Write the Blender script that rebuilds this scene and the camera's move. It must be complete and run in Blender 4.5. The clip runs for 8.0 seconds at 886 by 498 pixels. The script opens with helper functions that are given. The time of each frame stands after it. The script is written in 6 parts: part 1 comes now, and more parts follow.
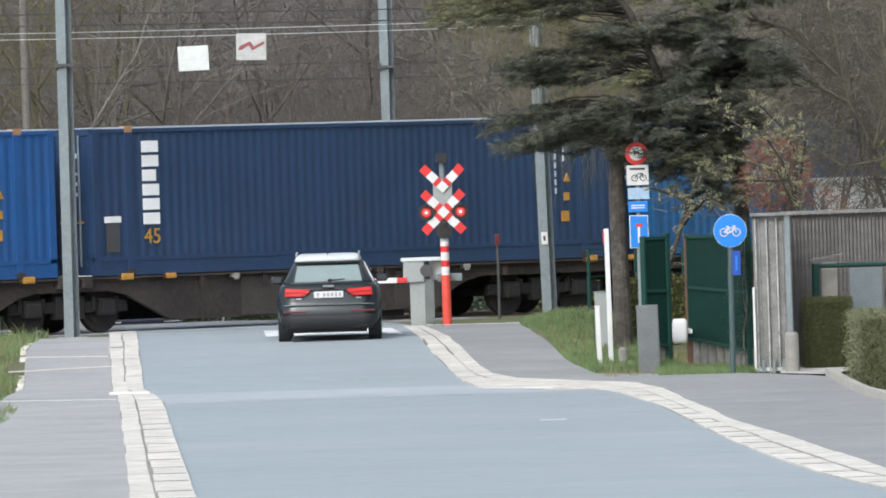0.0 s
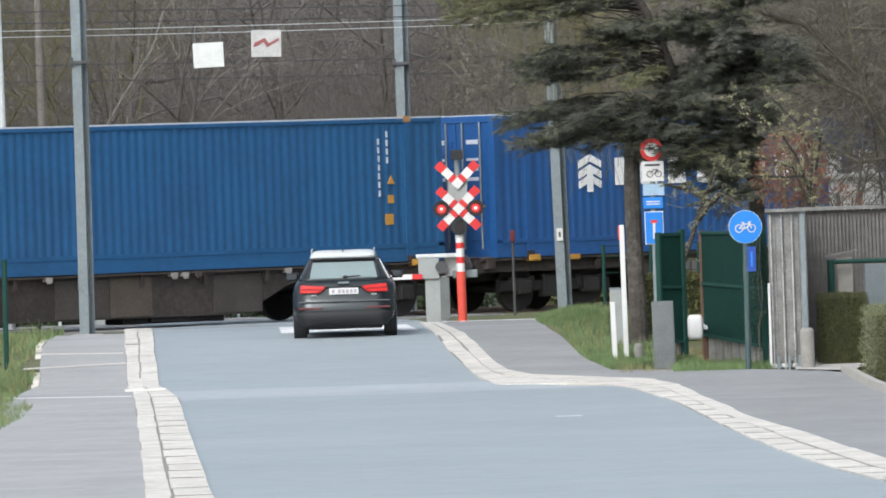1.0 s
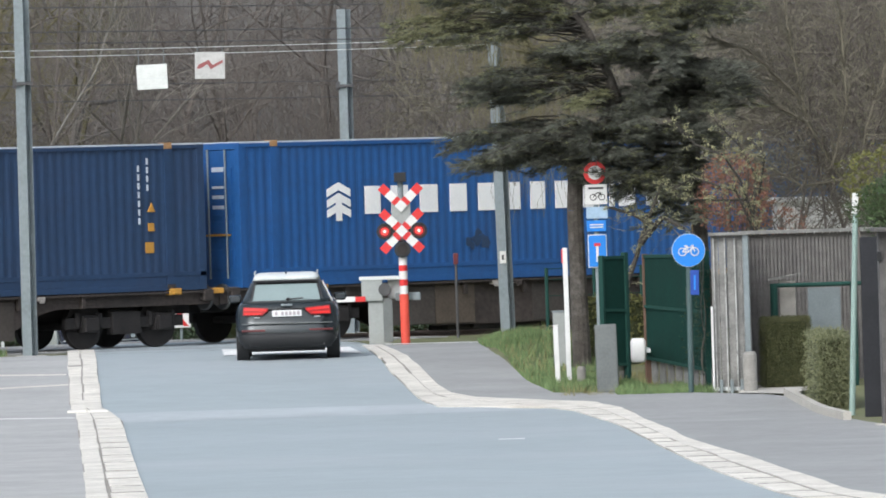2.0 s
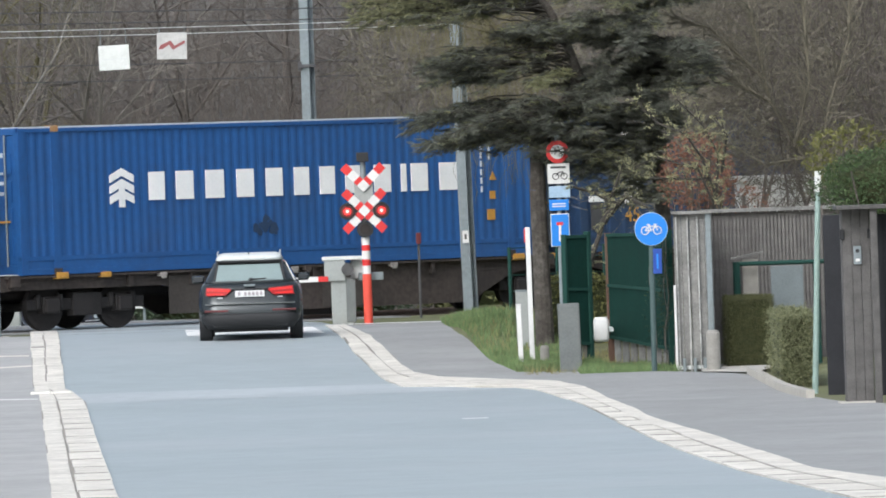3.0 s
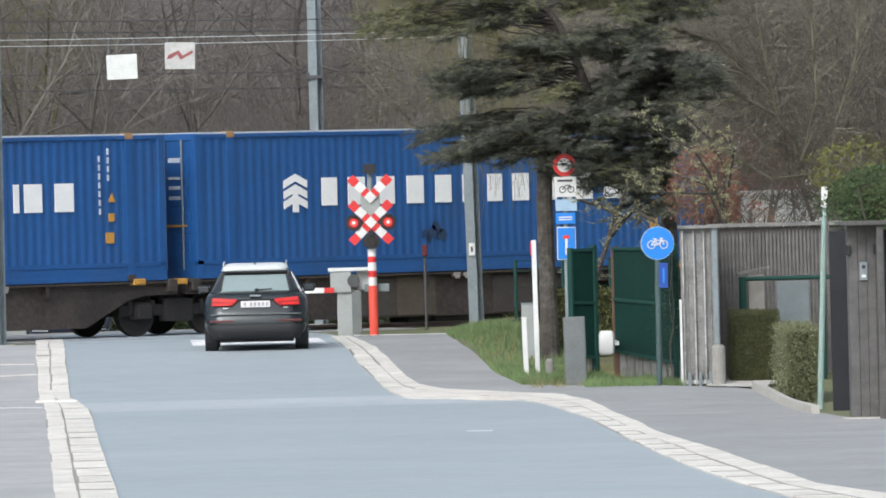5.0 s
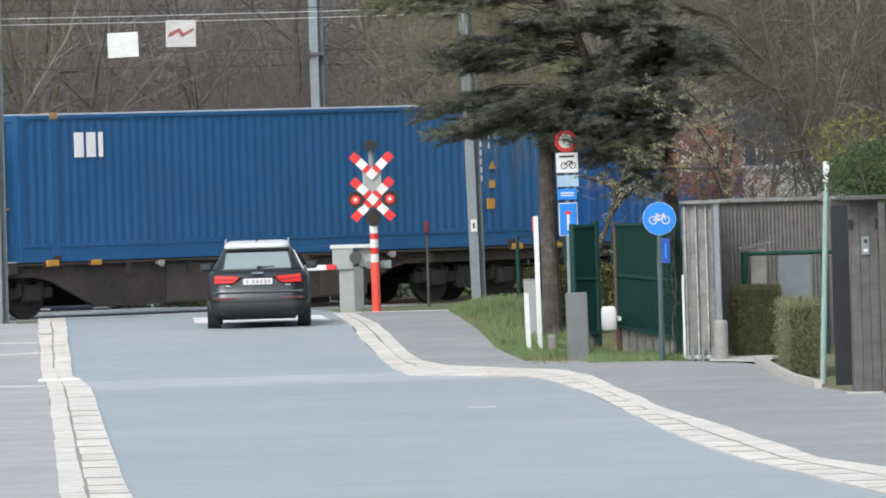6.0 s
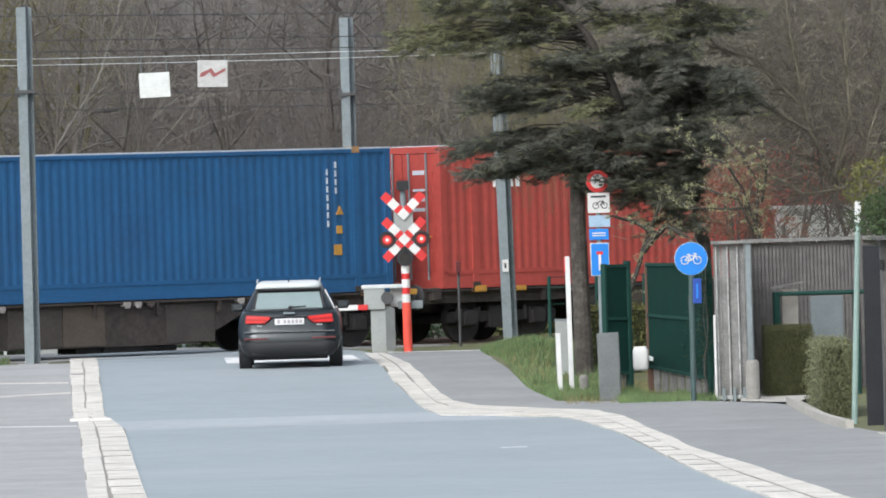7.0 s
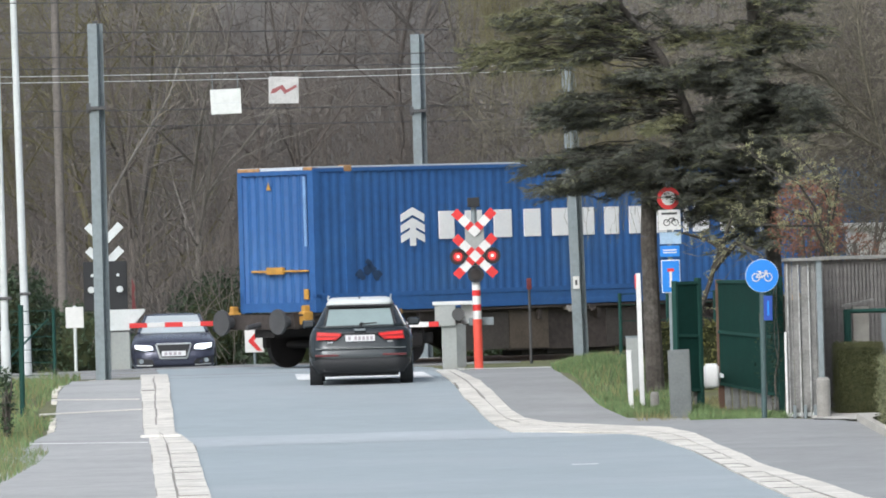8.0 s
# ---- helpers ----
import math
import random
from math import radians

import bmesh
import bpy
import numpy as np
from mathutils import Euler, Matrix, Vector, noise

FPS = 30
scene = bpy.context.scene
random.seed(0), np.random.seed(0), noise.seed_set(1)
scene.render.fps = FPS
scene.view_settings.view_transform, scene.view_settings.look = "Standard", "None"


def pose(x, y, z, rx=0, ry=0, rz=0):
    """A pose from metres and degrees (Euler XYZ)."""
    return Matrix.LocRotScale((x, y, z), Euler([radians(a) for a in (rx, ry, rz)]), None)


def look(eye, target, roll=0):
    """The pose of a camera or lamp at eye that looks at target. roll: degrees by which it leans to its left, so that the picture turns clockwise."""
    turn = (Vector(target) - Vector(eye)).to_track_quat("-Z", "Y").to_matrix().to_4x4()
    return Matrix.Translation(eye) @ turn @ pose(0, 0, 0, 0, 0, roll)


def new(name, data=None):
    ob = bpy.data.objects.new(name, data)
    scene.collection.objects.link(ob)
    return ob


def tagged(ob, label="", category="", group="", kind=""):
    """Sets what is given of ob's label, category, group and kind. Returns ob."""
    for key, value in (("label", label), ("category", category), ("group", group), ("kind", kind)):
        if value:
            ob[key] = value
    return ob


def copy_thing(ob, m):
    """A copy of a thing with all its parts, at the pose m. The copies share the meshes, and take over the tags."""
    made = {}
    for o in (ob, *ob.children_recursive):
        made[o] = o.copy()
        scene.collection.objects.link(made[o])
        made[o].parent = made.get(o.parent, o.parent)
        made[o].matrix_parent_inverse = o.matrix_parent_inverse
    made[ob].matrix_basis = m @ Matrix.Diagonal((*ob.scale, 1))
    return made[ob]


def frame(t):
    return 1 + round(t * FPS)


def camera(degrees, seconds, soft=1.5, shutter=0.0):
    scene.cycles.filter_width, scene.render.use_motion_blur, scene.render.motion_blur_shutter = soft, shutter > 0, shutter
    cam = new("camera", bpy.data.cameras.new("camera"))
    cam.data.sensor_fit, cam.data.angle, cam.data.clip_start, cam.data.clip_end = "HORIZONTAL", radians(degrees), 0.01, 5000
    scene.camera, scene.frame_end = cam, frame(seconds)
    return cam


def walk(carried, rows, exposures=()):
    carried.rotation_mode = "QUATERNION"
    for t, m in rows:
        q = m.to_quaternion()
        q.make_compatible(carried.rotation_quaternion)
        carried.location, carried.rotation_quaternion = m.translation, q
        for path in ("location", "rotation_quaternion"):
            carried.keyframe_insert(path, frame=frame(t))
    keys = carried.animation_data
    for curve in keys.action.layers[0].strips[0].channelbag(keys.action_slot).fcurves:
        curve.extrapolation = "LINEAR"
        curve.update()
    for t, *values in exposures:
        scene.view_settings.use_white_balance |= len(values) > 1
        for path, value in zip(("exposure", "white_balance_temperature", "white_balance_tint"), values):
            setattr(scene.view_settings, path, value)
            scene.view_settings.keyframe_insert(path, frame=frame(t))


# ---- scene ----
# ---------------------------------------------------------------- camera
cam = camera(5.611, 8.0, soft=1.8)
EYE = (0.0, 0.0, 3.35)
#        t     yaw     pitch    roll
PATH = [
    (0.0, -0.2026, -0.3848, 1.8306), (0.5, -0.1623, -0.3729, 1.8339), (1.0, -0.1066, -0.4042, 1.9048),
    (1.5, -0.3788, -0.3954, 1.8328), (1.7, -0.4287, -0.2370, 1.7276), (2.8, -0.6581, -0.4327, 1.9051),
    (3.0, -0.7035, -0.4091, 1.9525), (3.5, -0.8116, -0.3684, 1.9615), (4.0, -0.8866, -0.2486, 1.7599),
    (4.5, -0.6360, -0.3624, 1.4419), (4.7, -0.6506, -0.3391, 1.4248), (5.8, -0.6861, -0.3265, 1.6343),
    (6.0, -0.6502, -0.4794, 1.7186), (6.5, -0.5065, -0.3688, 1.7096), (7.0, -0.4498, -0.2193, 1.7092),
    (7.5, -0.2647, -0.1395, 1.4440), (8.0, 0.0, -0.1000, 1.6390)]
walk(cam, [(t, pose(*EYE, 90 + pitch, roll, yaw)) for t, yaw, pitch, roll in PATH],
     exposures=[(0.0, 0.50, 6080, 9), (8.0, 0.50, 6080, 9)])

# ---------------------------------------------------------------- light: bright overcast
world = bpy.data.worlds.new("overcast_sky")
scene.world = world
world.use_nodes = True
wn = world.node_tree.nodes
sky = wn.new("ShaderNodeTexSky")
sky.sky_type = "NISHITA"
sky.sun_disc = False
sky.sun_elevation = radians(40)
sky.sun_rotation = radians(204)
sky.air_density, sky.dust_density, sky.ozone_density = 1.2, 4.0, 1.0
desat = wn.new("ShaderNodeHueSaturation")
desat.inputs["Saturation"].default_value = 0.45
world.node_tree.links.new(sky.outputs[0], desat.inputs["Color"])
world.node_tree.links.new(desat.outputs[0], wn["Background"].inputs[0])
wn["Background"].inputs[1].default_value = 0.15
sun = new("sun", bpy.data.lights.new("sun", "SUN"))
sun.data.energy, sun.data.angle, sun.data.color = 1.0, radians(30), (1.0, 0.97, 0.92)
sun.matrix_world = look((-36, -70, 66), (0, 0, 0))

# ---------------------------------------------------------------- materials
def mat(name, color, rough=0.7, metal=0.0, var=0.12, scale=3.0, bump=0.0, bump_scale=40.0, dirt=None, dirt_amount=0.0, spec=0.5, island=0.0):
    m = bpy.data.materials.new(name)
    m.use_nodes = True
    nt = m.node_tree
    n, l = nt.nodes, nt.links
    b = n["Principled BSDF"]
    b.inputs["Roughness"].default_value = rough
    b.inputs["Metallic"].default_value = metal
    b.inputs["Specular IOR Level"].default_value = spec
    tc = n.new("ShaderNodeTexCoord")
    big = n.new("ShaderNodeTexNoise")
    big.inputs["Scale"].default_value, big.inputs["Detail"].default_value = scale, 6.0
    fine = n.new("ShaderNodeTexNoise")
    fine.inputs["Scale"].default_value, fine.inputs["Detail"].default_value = scale * 9, 4.0
    l.new(tc.outputs["Object"], big.inputs["Vector"])
    l.new(tc.outputs["Object"], fine.inputs["Vector"])
    mix = n.new("ShaderNodeMath")
    mix.operation = "ADD"
    l.new(big.outputs[0], mix.inputs[0])
    l.new(fine.outputs[0], mix.inputs[1])
    ramp = n.new("ShaderNodeMapRange")
    ramp.inputs[1].default_value, ramp.inputs[2].default_value = 0.7, 1.3
    ramp.inputs[3].default_value, ramp.inputs[4].default_value = 1 - var, 1 + var
    l.new(mix.outputs[0], ramp.inputs[0])
    value = ramp.outputs[0]
    if island:
        geo = n.new("ShaderNodeNewGeometry")
        info = n.new("ShaderNodeObjectInfo")
        both = n.new("ShaderNodeMath")
        both.operation = "ADD"
        l.new(geo.outputs["Random Per Island"], both.inputs[0])
        l.new(info.outputs["Random"], both.inputs[1])
        spread = n.new("ShaderNodeMapRange")
        spread.inputs[2].default_value = 2.0
        spread.inputs[3].default_value, spread.inputs[4].default_value = 1 - island, 1 + island
        l.new(both.outputs[0], spread.inputs[0])
        mul = n.new("ShaderNodeMath")
        mul.operation = "MULTIPLY"
        l.new(value, mul.inputs[0])
        l.new(spread.outputs[0], mul.inputs[1])
        value = mul.outputs[0]
    hsv = n.new("ShaderNodeHueSaturation")
    hsv.inputs["Color"].default_value = (*color, 1)
    l.new(value, hsv.inputs["Value"])
    out = hsv.outputs[0]
    if dirt:
        d = n.new("ShaderNodeTexNoise")
        d.inputs["Scale"].default_value, d.inputs["Detail"].default_value = scale * 0.6, 9.0
        d.inputs["Roughness"].default_value = 0.7
        l.new(tc.outputs["Object"], d.inputs["Vector"])
        dr = n.new("ShaderNodeMapRange")
        dr.inputs[1].default_value, dr.inputs[2].default_value = 0.48, 0.72
        dr.inputs[4].default_value = dirt_amount
        l.new(d.outputs[0], dr.inputs[0])
        dm = n.new("ShaderNodeMix")
        dm.data_type = "RGBA"
        l.new(dr.outputs[0], dm.inputs[0])
        l.new(out, dm.inputs[6])
        dm.inputs[7].default_value = (*dirt, 1)
        out = dm.outputs[2]
    l.new(out, b.inputs["Base Color"])
    if bump:
        bn = n.new("ShaderNodeTexNoise")
        bn.inputs["Scale"].default_value, bn.inputs["Detail"].default_value = bump_scale, 5.0
        l.new(tc.outputs["Object"], bn.inputs["Vector"])
        bp = n.new("ShaderNodeBump")
        bp.inputs["Strength"].default_value, bp.inputs["Distance"].default_value = bump, 0.02
        l.new(bn.outputs[0], bp.inputs["Height"])
        l.new(bp.outputs[0], b.inputs["Normal"])
    return m


def glow(name, color, strength):
    m = mat(name, color, 0.3, var=0.02)
    b = m.node_tree.nodes["Principled BSDF"]
    b.inputs["Emission Color"].default_value = (*color, 1)
    b.inputs["Emission Strength"].default_value = strength
    return m


def glass(name, color, rough=0.05):
    m = mat(name, color, rough, 0.0, var=0.05, spec=0.9)
    return m


ASPHALT = mat("road_asphalt", (0.308, 0.350, 0.364), 0.7, var=0.065, scale=0.22, bump=0.2, bump_scale=60, dirt=(0.375, 0.40, 0.415), dirt_amount=0.55)
SIDEWALK = mat("sidewalk_asphalt", (0.272, 0.274, 0.268), 0.9, var=0.10, scale=0.5, bump=0.2, bump_scale=70, dirt=(0.36, 0.36, 0.355), dirt_amount=0.6)
SIDEWALK_PALE = mat("pale_footpath_asphalt", (0.36, 0.36, 0.35), 0.9, var=0.11, scale=0.6, bump=0.2, bump_scale=70, dirt=(0.25, 0.25, 0.245), dirt_amount=0.6)
KERB = mat("kerb_concrete", (0.62, 0.59, 0.53), 0.9, var=0.2, scale=2.2, bump=0.4, bump_scale=40, dirt=(0.37, 0.345, 0.30), dirt_amount=0.65, island=0.10)
KERB_PALE = mat("pale_kerb_stone", (0.66, 0.64, 0.59), 0.9, var=0.12, scale=4, bump=0.3, bump_scale=50)
JOINT = mat("gutter_joint", (0.26, 0.24, 0.21), 0.95, var=0.2, scale=3)
EARTH = mat("grassy_earth", (0.125, 0.135, 0.058), 0.95, var=0.3, scale=0.6, bump=0.5, bump_scale=15, dirt=(0.15, 0.125, 0.085), dirt_amount=0.7)
GRASS = mat("grass_blades", (0.145, 0.215, 0.086), 0.8, var=0.4, scale=1.2, island=0.5)
DRYGRASS = mat("dry_grass", (0.24, 0.22, 0.10), 0.85, var=0.2, scale=1.5, island=0.3)
LITTER = mat("leaf_litter_bank", (0.092, 0.084, 0.075), 0.95, var=0.3, scale=0.25, bump=0.6, bump_scale=4, dirt=(0.095, 0.085, 0.066), dirt_amount=0.7)
BALLAST = mat("ballast", (0.080, 0.070, 0.062), 0.95, var=0.35, scale=5, bump=1.0, bump_scale=14)
RAIL = mat("rail_steel", (0.22, 0.17, 0.14), 0.45, 0.7, var=0.2, scale=4)
PAINT_WHITE = mat("road_paint", (0.74, 0.74, 0.72), 0.8, var=0.08, scale=4, dirt=(0.3, 0.3, 0.3), dirt_amount=0.35)
GALV = mat("galvanised_steel", (0.200, 0.234, 0.250), 0.6, 0.1, var=0.16, scale=1.5, dirt=(0.16, 0.18, 0.175), dirt_amount=0.6)
GALV_LIGHT = mat("pale_grey_paint", (0.55, 0.58, 0.58), 0.6, 0.0, var=0.08, scale=3, dirt=(0.35, 0.36, 0.34), dirt_amount=0.4)
WHITE = mat("white_enamel", (0.64, 0.64, 0.63), 0.5, var=0.07, scale=3, dirt=(0.45, 0.45, 0.43), dirt_amount=0.45)
RED = mat("sign_red", (0.56, 0.025, 0.025), 0.5, var=0.06, scale=4)
ORANGE_RED = mat("faded_red_post", (0.66, 0.078, 0.05), 0.55, var=0.08, scale=3)
BLUE_SIGN = mat("sign_blue", (0.012, 0.19, 0.62), 0.5, var=0.04, scale=3)
BLACK = mat("black_plastic", (0.015, 0.016, 0.018), 0.7, var=0.1, scale=4)
DARK = mat("dark_grey_metal", (0.06, 0.06, 0.062), 0.6, var=0.15, scale=3)
GREY_BOX = mat("grey_cabinet", (0.30, 0.32, 0.31), 0.6, var=0.08, scale=2, dirt=(0.2, 0.2, 0.18), dirt_amount=0.5)
GREY_DARKER = mat("grey_panel", (0.135, 0.148, 0.146), 0.75, var=0.16, scale=4, dirt=(0.19, 0.2, 0.19), dirt_amount=0.4)
GREEN_PANEL = mat("green_steel", (0.004, 0.030, 0.023), 0.85, var=0.15, spec=0.2, scale=2, dirt=(0.008, 0.026, 0.021), dirt_amount=0.5)
GREEN_POST = mat("green_post", (0.010, 0.048, 0.038), 0.75, spec=0.3, var=0.1, scale=3)
WOOD_GREY = mat("weathered_wood", (0.126, 0.119, 0.114), 0.9, var=0.28, scale=5, bump=0.4, bump_scale=30, dirt=(0.085, 0.078, 0.072), dirt_amount=0.5, island=0.22)
WOOD_PALE = mat("pale_weathered_wood", (0.190, 0.188, 0.180), 0.9, var=0.3, scale=5, bump=0.4, bump_scale=30, dirt=(0.10, 0.098, 0.092), dirt_amount=0.6, island=0.2)
BATTEN = mat("flaking_pale_batten", (0.40, 0.40, 0.39), 0.9, var=0.3, scale=9, dirt=(0.13, 0.13, 0.125), dirt_amount=0.9)
WOOD_POST = mat("weathered_gate_timber", (0.096, 0.092, 0.090), 0.9, var=0.3, scale=6, bump=0.4, bump_scale=30, dirt=(0.06, 0.058, 0.056), dirt_amount=0.5, island=0.2)
WOOD_DARK = mat("dark_stained_panel", (0.018, 0.019, 0.023), 0.85, var=0.2, scale=4)
STONE = mat("pale_stone", (0.42, 0.40, 0.36), 0.9, var=0.12, scale=4, bump=0.3)
BOLLARD = mat("bollard_concrete", (0.26, 0.25, 0.23), 0.9, var=0.2, scale=6, dirt=(0.17, 0.165, 0.15), dirt_amount=0.5)
BARK = mat("conifer_bark", (0.055, 0.048, 0.041), 0.95, var=0.45, scale=6, bump=1.0, bump_scale=18, dirt=(0.20, 0.19, 0.17), dirt_amount=0.6)
BARK_DARK = mat("dark_bough_bark", (0.05, 0.045, 0.038), 0.95, var=0.3, scale=4)
BARK_GREY = mat("grey_bark", (0.124, 0.112, 0.102), 0.95, var=0.25, scale=2, island=0.3)
BARK_BROWN = mat("brown_twigs", (0.110, 0.095, 0.083), 0.95, var=0.25, scale=2, island=0.35)
BARK_OLIVE = mat("olive_mossy_twigs", (0.122, 0.110, 0.060), 0.95, var=0.25, scale=2, island=0.35)
BARK_DUN = mat("dun_twigs", (0.150, 0.135, 0.102), 0.95, var=0.3, scale=2, island=0.4)
BARK_BIRCH = mat("grey_white_birch_bark", (0.20, 0.19, 0.175), 0.9, var=0.35, scale=5, dirt=(0.12, 0.11, 0.10), dirt_amount=0.6)
BARK_PALE = mat("pale_birch_bark", (0.175, 0.160, 0.140), 0.9, var=0.3, scale=3, island=0.2)
NEEDLES = mat("conifer_needles", (0.083, 0.088, 0.069), 0.85, var=0.35, scale=0.8, island=0.55)
NEEDLES_OLIVE = mat("olive_needles", (0.150, 0.150, 0.076), 0.8, var=0.25, scale=0.8, island=0.45)
LEAF_BUD = mat("yellow_green_buds", (0.265, 0.262, 0.145), 0.7, var=0.15, scale=2, island=0.3)
LEAF_RED = mat("russet_leaves", (0.205, 0.098, 0.064), 0.8, var=0.2, scale=2, island=0.4)
LEAF_DARK = mat("dark_evergreen_leaves", (0.028, 0.050, 0.020), 0.6, var=0.2, scale=2, island=0.45)
LEAF_LAUREL = mat("cypress_green_leaves", (0.040, 0.068, 0.022), 0.75, var=0.25, scale=2, island=0.5)
LEAF_HEDGE = mat("clipped_hedge_leaves", (0.085, 0.090, 0.032), 0.7, var=0.2, scale=3, island=0.4)
LEAF_PALE = mat("pale_hedge_leaves", (0.155, 0.165, 0.085), 0.65, var=0.2, scale=3, island=0.5)
LEAF_YELLOW = mat("yellow_green_leaves", (0.15, 0.15, 0.04), 0.7, var=0.2, scale=2, island=0.4)
# dark fill colour that stands for the shade inside hedges and bushes
SHADED_CORE = mat("shaded_core", (0.035, 0.042, 0.014), 0.95, var=0.3, scale=6, bump=0.8)
CAR_GREY = mat("dark_grey_car_paint", (0.024, 0.031, 0.035), 0.22, 0.3, var=0.05, scale=2, spec=0.6)
CAR_BLUE = mat("blue_grey_car_paint", (0.050, 0.054, 0.082), 0.25, 0.35, var=0.05, scale=2, spec=0.6)
CAR_SILVER = mat("brushed_aluminium_trim", (0.55, 0.57, 0.58), 0.35, 0.6, var=0.04, scale=4)
# pale base colour holds the sky's reflection in the rear window
CAR_GLASS = glass("sky_pale_window", (0.20, 0.26, 0.26), 0.12)
GLASS_DARK = glass("dark_window", (0.03, 0.035, 0.04), 0.08)
# reflected grey sky is put into the glass colour
WINDSCREEN = glass("sky_grey_windscreen", (0.42, 0.46, 0.47), 0.1)
TYRE = mat("tyre_rubber", (0.018, 0.018, 0.018), 0.9, var=0.15, scale=6)
TAIL = glow("tail_light_red", (0.58, 0.016, 0.015), 0.22)
TAIL_DEEP = glow("tail_light_lens", (0.34, 0.012, 0.014), 0.10)
TAIL_DULL = mat("red_reflector", (0.10, 0.012, 0.014), 0.4, var=0.1)
HEADLIGHT = glow("headlight_white", (0.9, 0.93, 1.0), 1.5)
LAMP_RED = glow("signal_lamp_red", (0.95, 0.035, 0.03), 1.2)
LAMP_CORE = glow("signal_lamp_core", (1.0, 0.42, 0.38), 1.2)
LAMP_RIM = glow("signal_lamp_rim", (0.16, 0.010, 0.010), 0.2)
LAMP_OFF = mat("dark_lens", (0.025, 0.02, 0.02), 0.25, var=0.1)
PLATE = mat("number_plate_white", (0.66, 0.66, 0.67), 0.5, var=0.04)
PLATE_INK = mat("plate_ink", (0.34, 0.31, 0.33), 0.6, var=0.1)
RUST = mat("rusty_wagon_steel", (0.044, 0.035, 0.031), 0.85, var=0.4, scale=1.2, bump=0.4, bump_scale=12, dirt=(0.020, 0.018, 0.018), dirt_amount=0.8)
BOGIE = mat("oily_bogie_steel", (0.017, 0.015, 0.015), 0.85, var=0.45, scale=3)
WHEEL = mat("wheel_steel", (0.024, 0.021, 0.021), 0.7, 0.2, var=0.25, scale=4)
YELLOW = mat("yellow_paint", (0.48, 0.25, 0.04), 0.6, var=0.15, scale=6, dirt=(0.25, 0.14, 0.05), dirt_amount=0.6)
BOX_BLUE = mat("bright_blue_container_paint", (0.014, 0.080, 0.252), 0.5, var=0.12, scale=0.8, dirt=(0.028, 0.066, 0.165), dirt_amount=0.5)
# the same blue made lighter: light on the tail box is put into its colour
BOX_BLUE_LIT = mat("lit_blue_container_paint", (0.026, 0.098, 0.280), 0.5, var=0.16, scale=0.8, dirt=(0.05, 0.12, 0.25), dirt_amount=0.5)
BOX_TEAL = mat("sea_blue_container_paint", (0.016, 0.090, 0.222), 0.5, var=0.12, scale=0.8, dirt=(0.02, 0.065, 0.16), dirt_amount=0.4)
BOX_NAVY = mat("navy_container_paint", (0.018, 0.044, 0.102), 0.5, var=0.15, scale=0.8, dirt=(0.03, 0.04, 0.08), dirt_amount=0.4)
BOX_BROWN = mat("brown_red_container_paint", (0.180, 0.055, 0.043), 0.55, var=0.12, scale=0.8, dirt=(0.13, 0.05, 0.04), dirt_amount=0.45)
BOX_RED = mat("orange_red_container_paint", (0.39, 0.060, 0.047), 0.55, var=0.12, scale=0.8, dirt=(0.27, 0.055, 0.045), dirt_amount=0.45)
LETTER = mat("white_container_marking", (0.80, 0.80, 0.80), 0.6, var=0.05, scale=2, dirt=(0.6, 0.63, 0.68), dirt_amount=0.35)
SCRAWL = mat("smeared_pale_paint", (0.16, 0.155, 0.155), 0.9, var=0.5, scale=7)
HEADER_RUST = mat("rust_stained_paint", (0.34, 0.19, 0.08), 0.8, var=0.35, scale=6, dirt=(0.35, 0.30, 0.26), dirt_amount=0.7)
END_PALE = mat("pale_blue_rib", (0.17, 0.29, 0.50), 0.6, var=0.2, scale=4)
LETTER_DULL = mat("faded_white_marking", (0.48, 0.52, 0.58), 0.6, var=0.15, scale=6)


# ---------------------------------------------------------------- mesh helpers
def part(name, bm, material, parent=None, label=""):
    me = bpy.data.meshes.new(name)
    bm.to_mesh(me)
    bm.free()
    me.materials.append(material)
    ob = new(name, me)
    if parent:
        ob.parent = parent
    if label:
        ob["label"] = label
    return ob


def sheet(name, verts, faces, material, parent=None, label="", smooth=False):
    me = bpy.data.meshes.new(name)
    verts = np.asarray(verts, dtype=np.float32)
    counts = np.array([len(q) for q in faces], dtype=np.int32)
    me.vertices.add(len(verts))
    me.vertices.foreach_set("co", verts.ravel())
    me.loops.add(int(counts.sum()))
    me.loops.foreach_set("vertex_index", np.concatenate([np.asarray(q, dtype=np.int32) for q in faces]) if not isinstance(faces, np.ndarray) else faces.ravel().astype(np.int32))
    me.polygons.add(len(counts))
    me.polygons.foreach_set("loop_start", np.concatenate(([0], np.cumsum(counts)[:-1])).astype(np.int32))
    me.update(calc_edges=True)
    me.materials.append(material)
    me.polygons.foreach_set("use_smooth", [smooth] * len(me.polygons))
    ob = new(name, me)
    if parent:
        ob.parent = parent
    if label:
        ob["label"] = label
    return ob


def thing(name, m, label, category, group=""):
    ob = new(name)
    ob.empty_display_size = 0.2
    ob.matrix_world = m
    return tagged(ob, label, category, group)


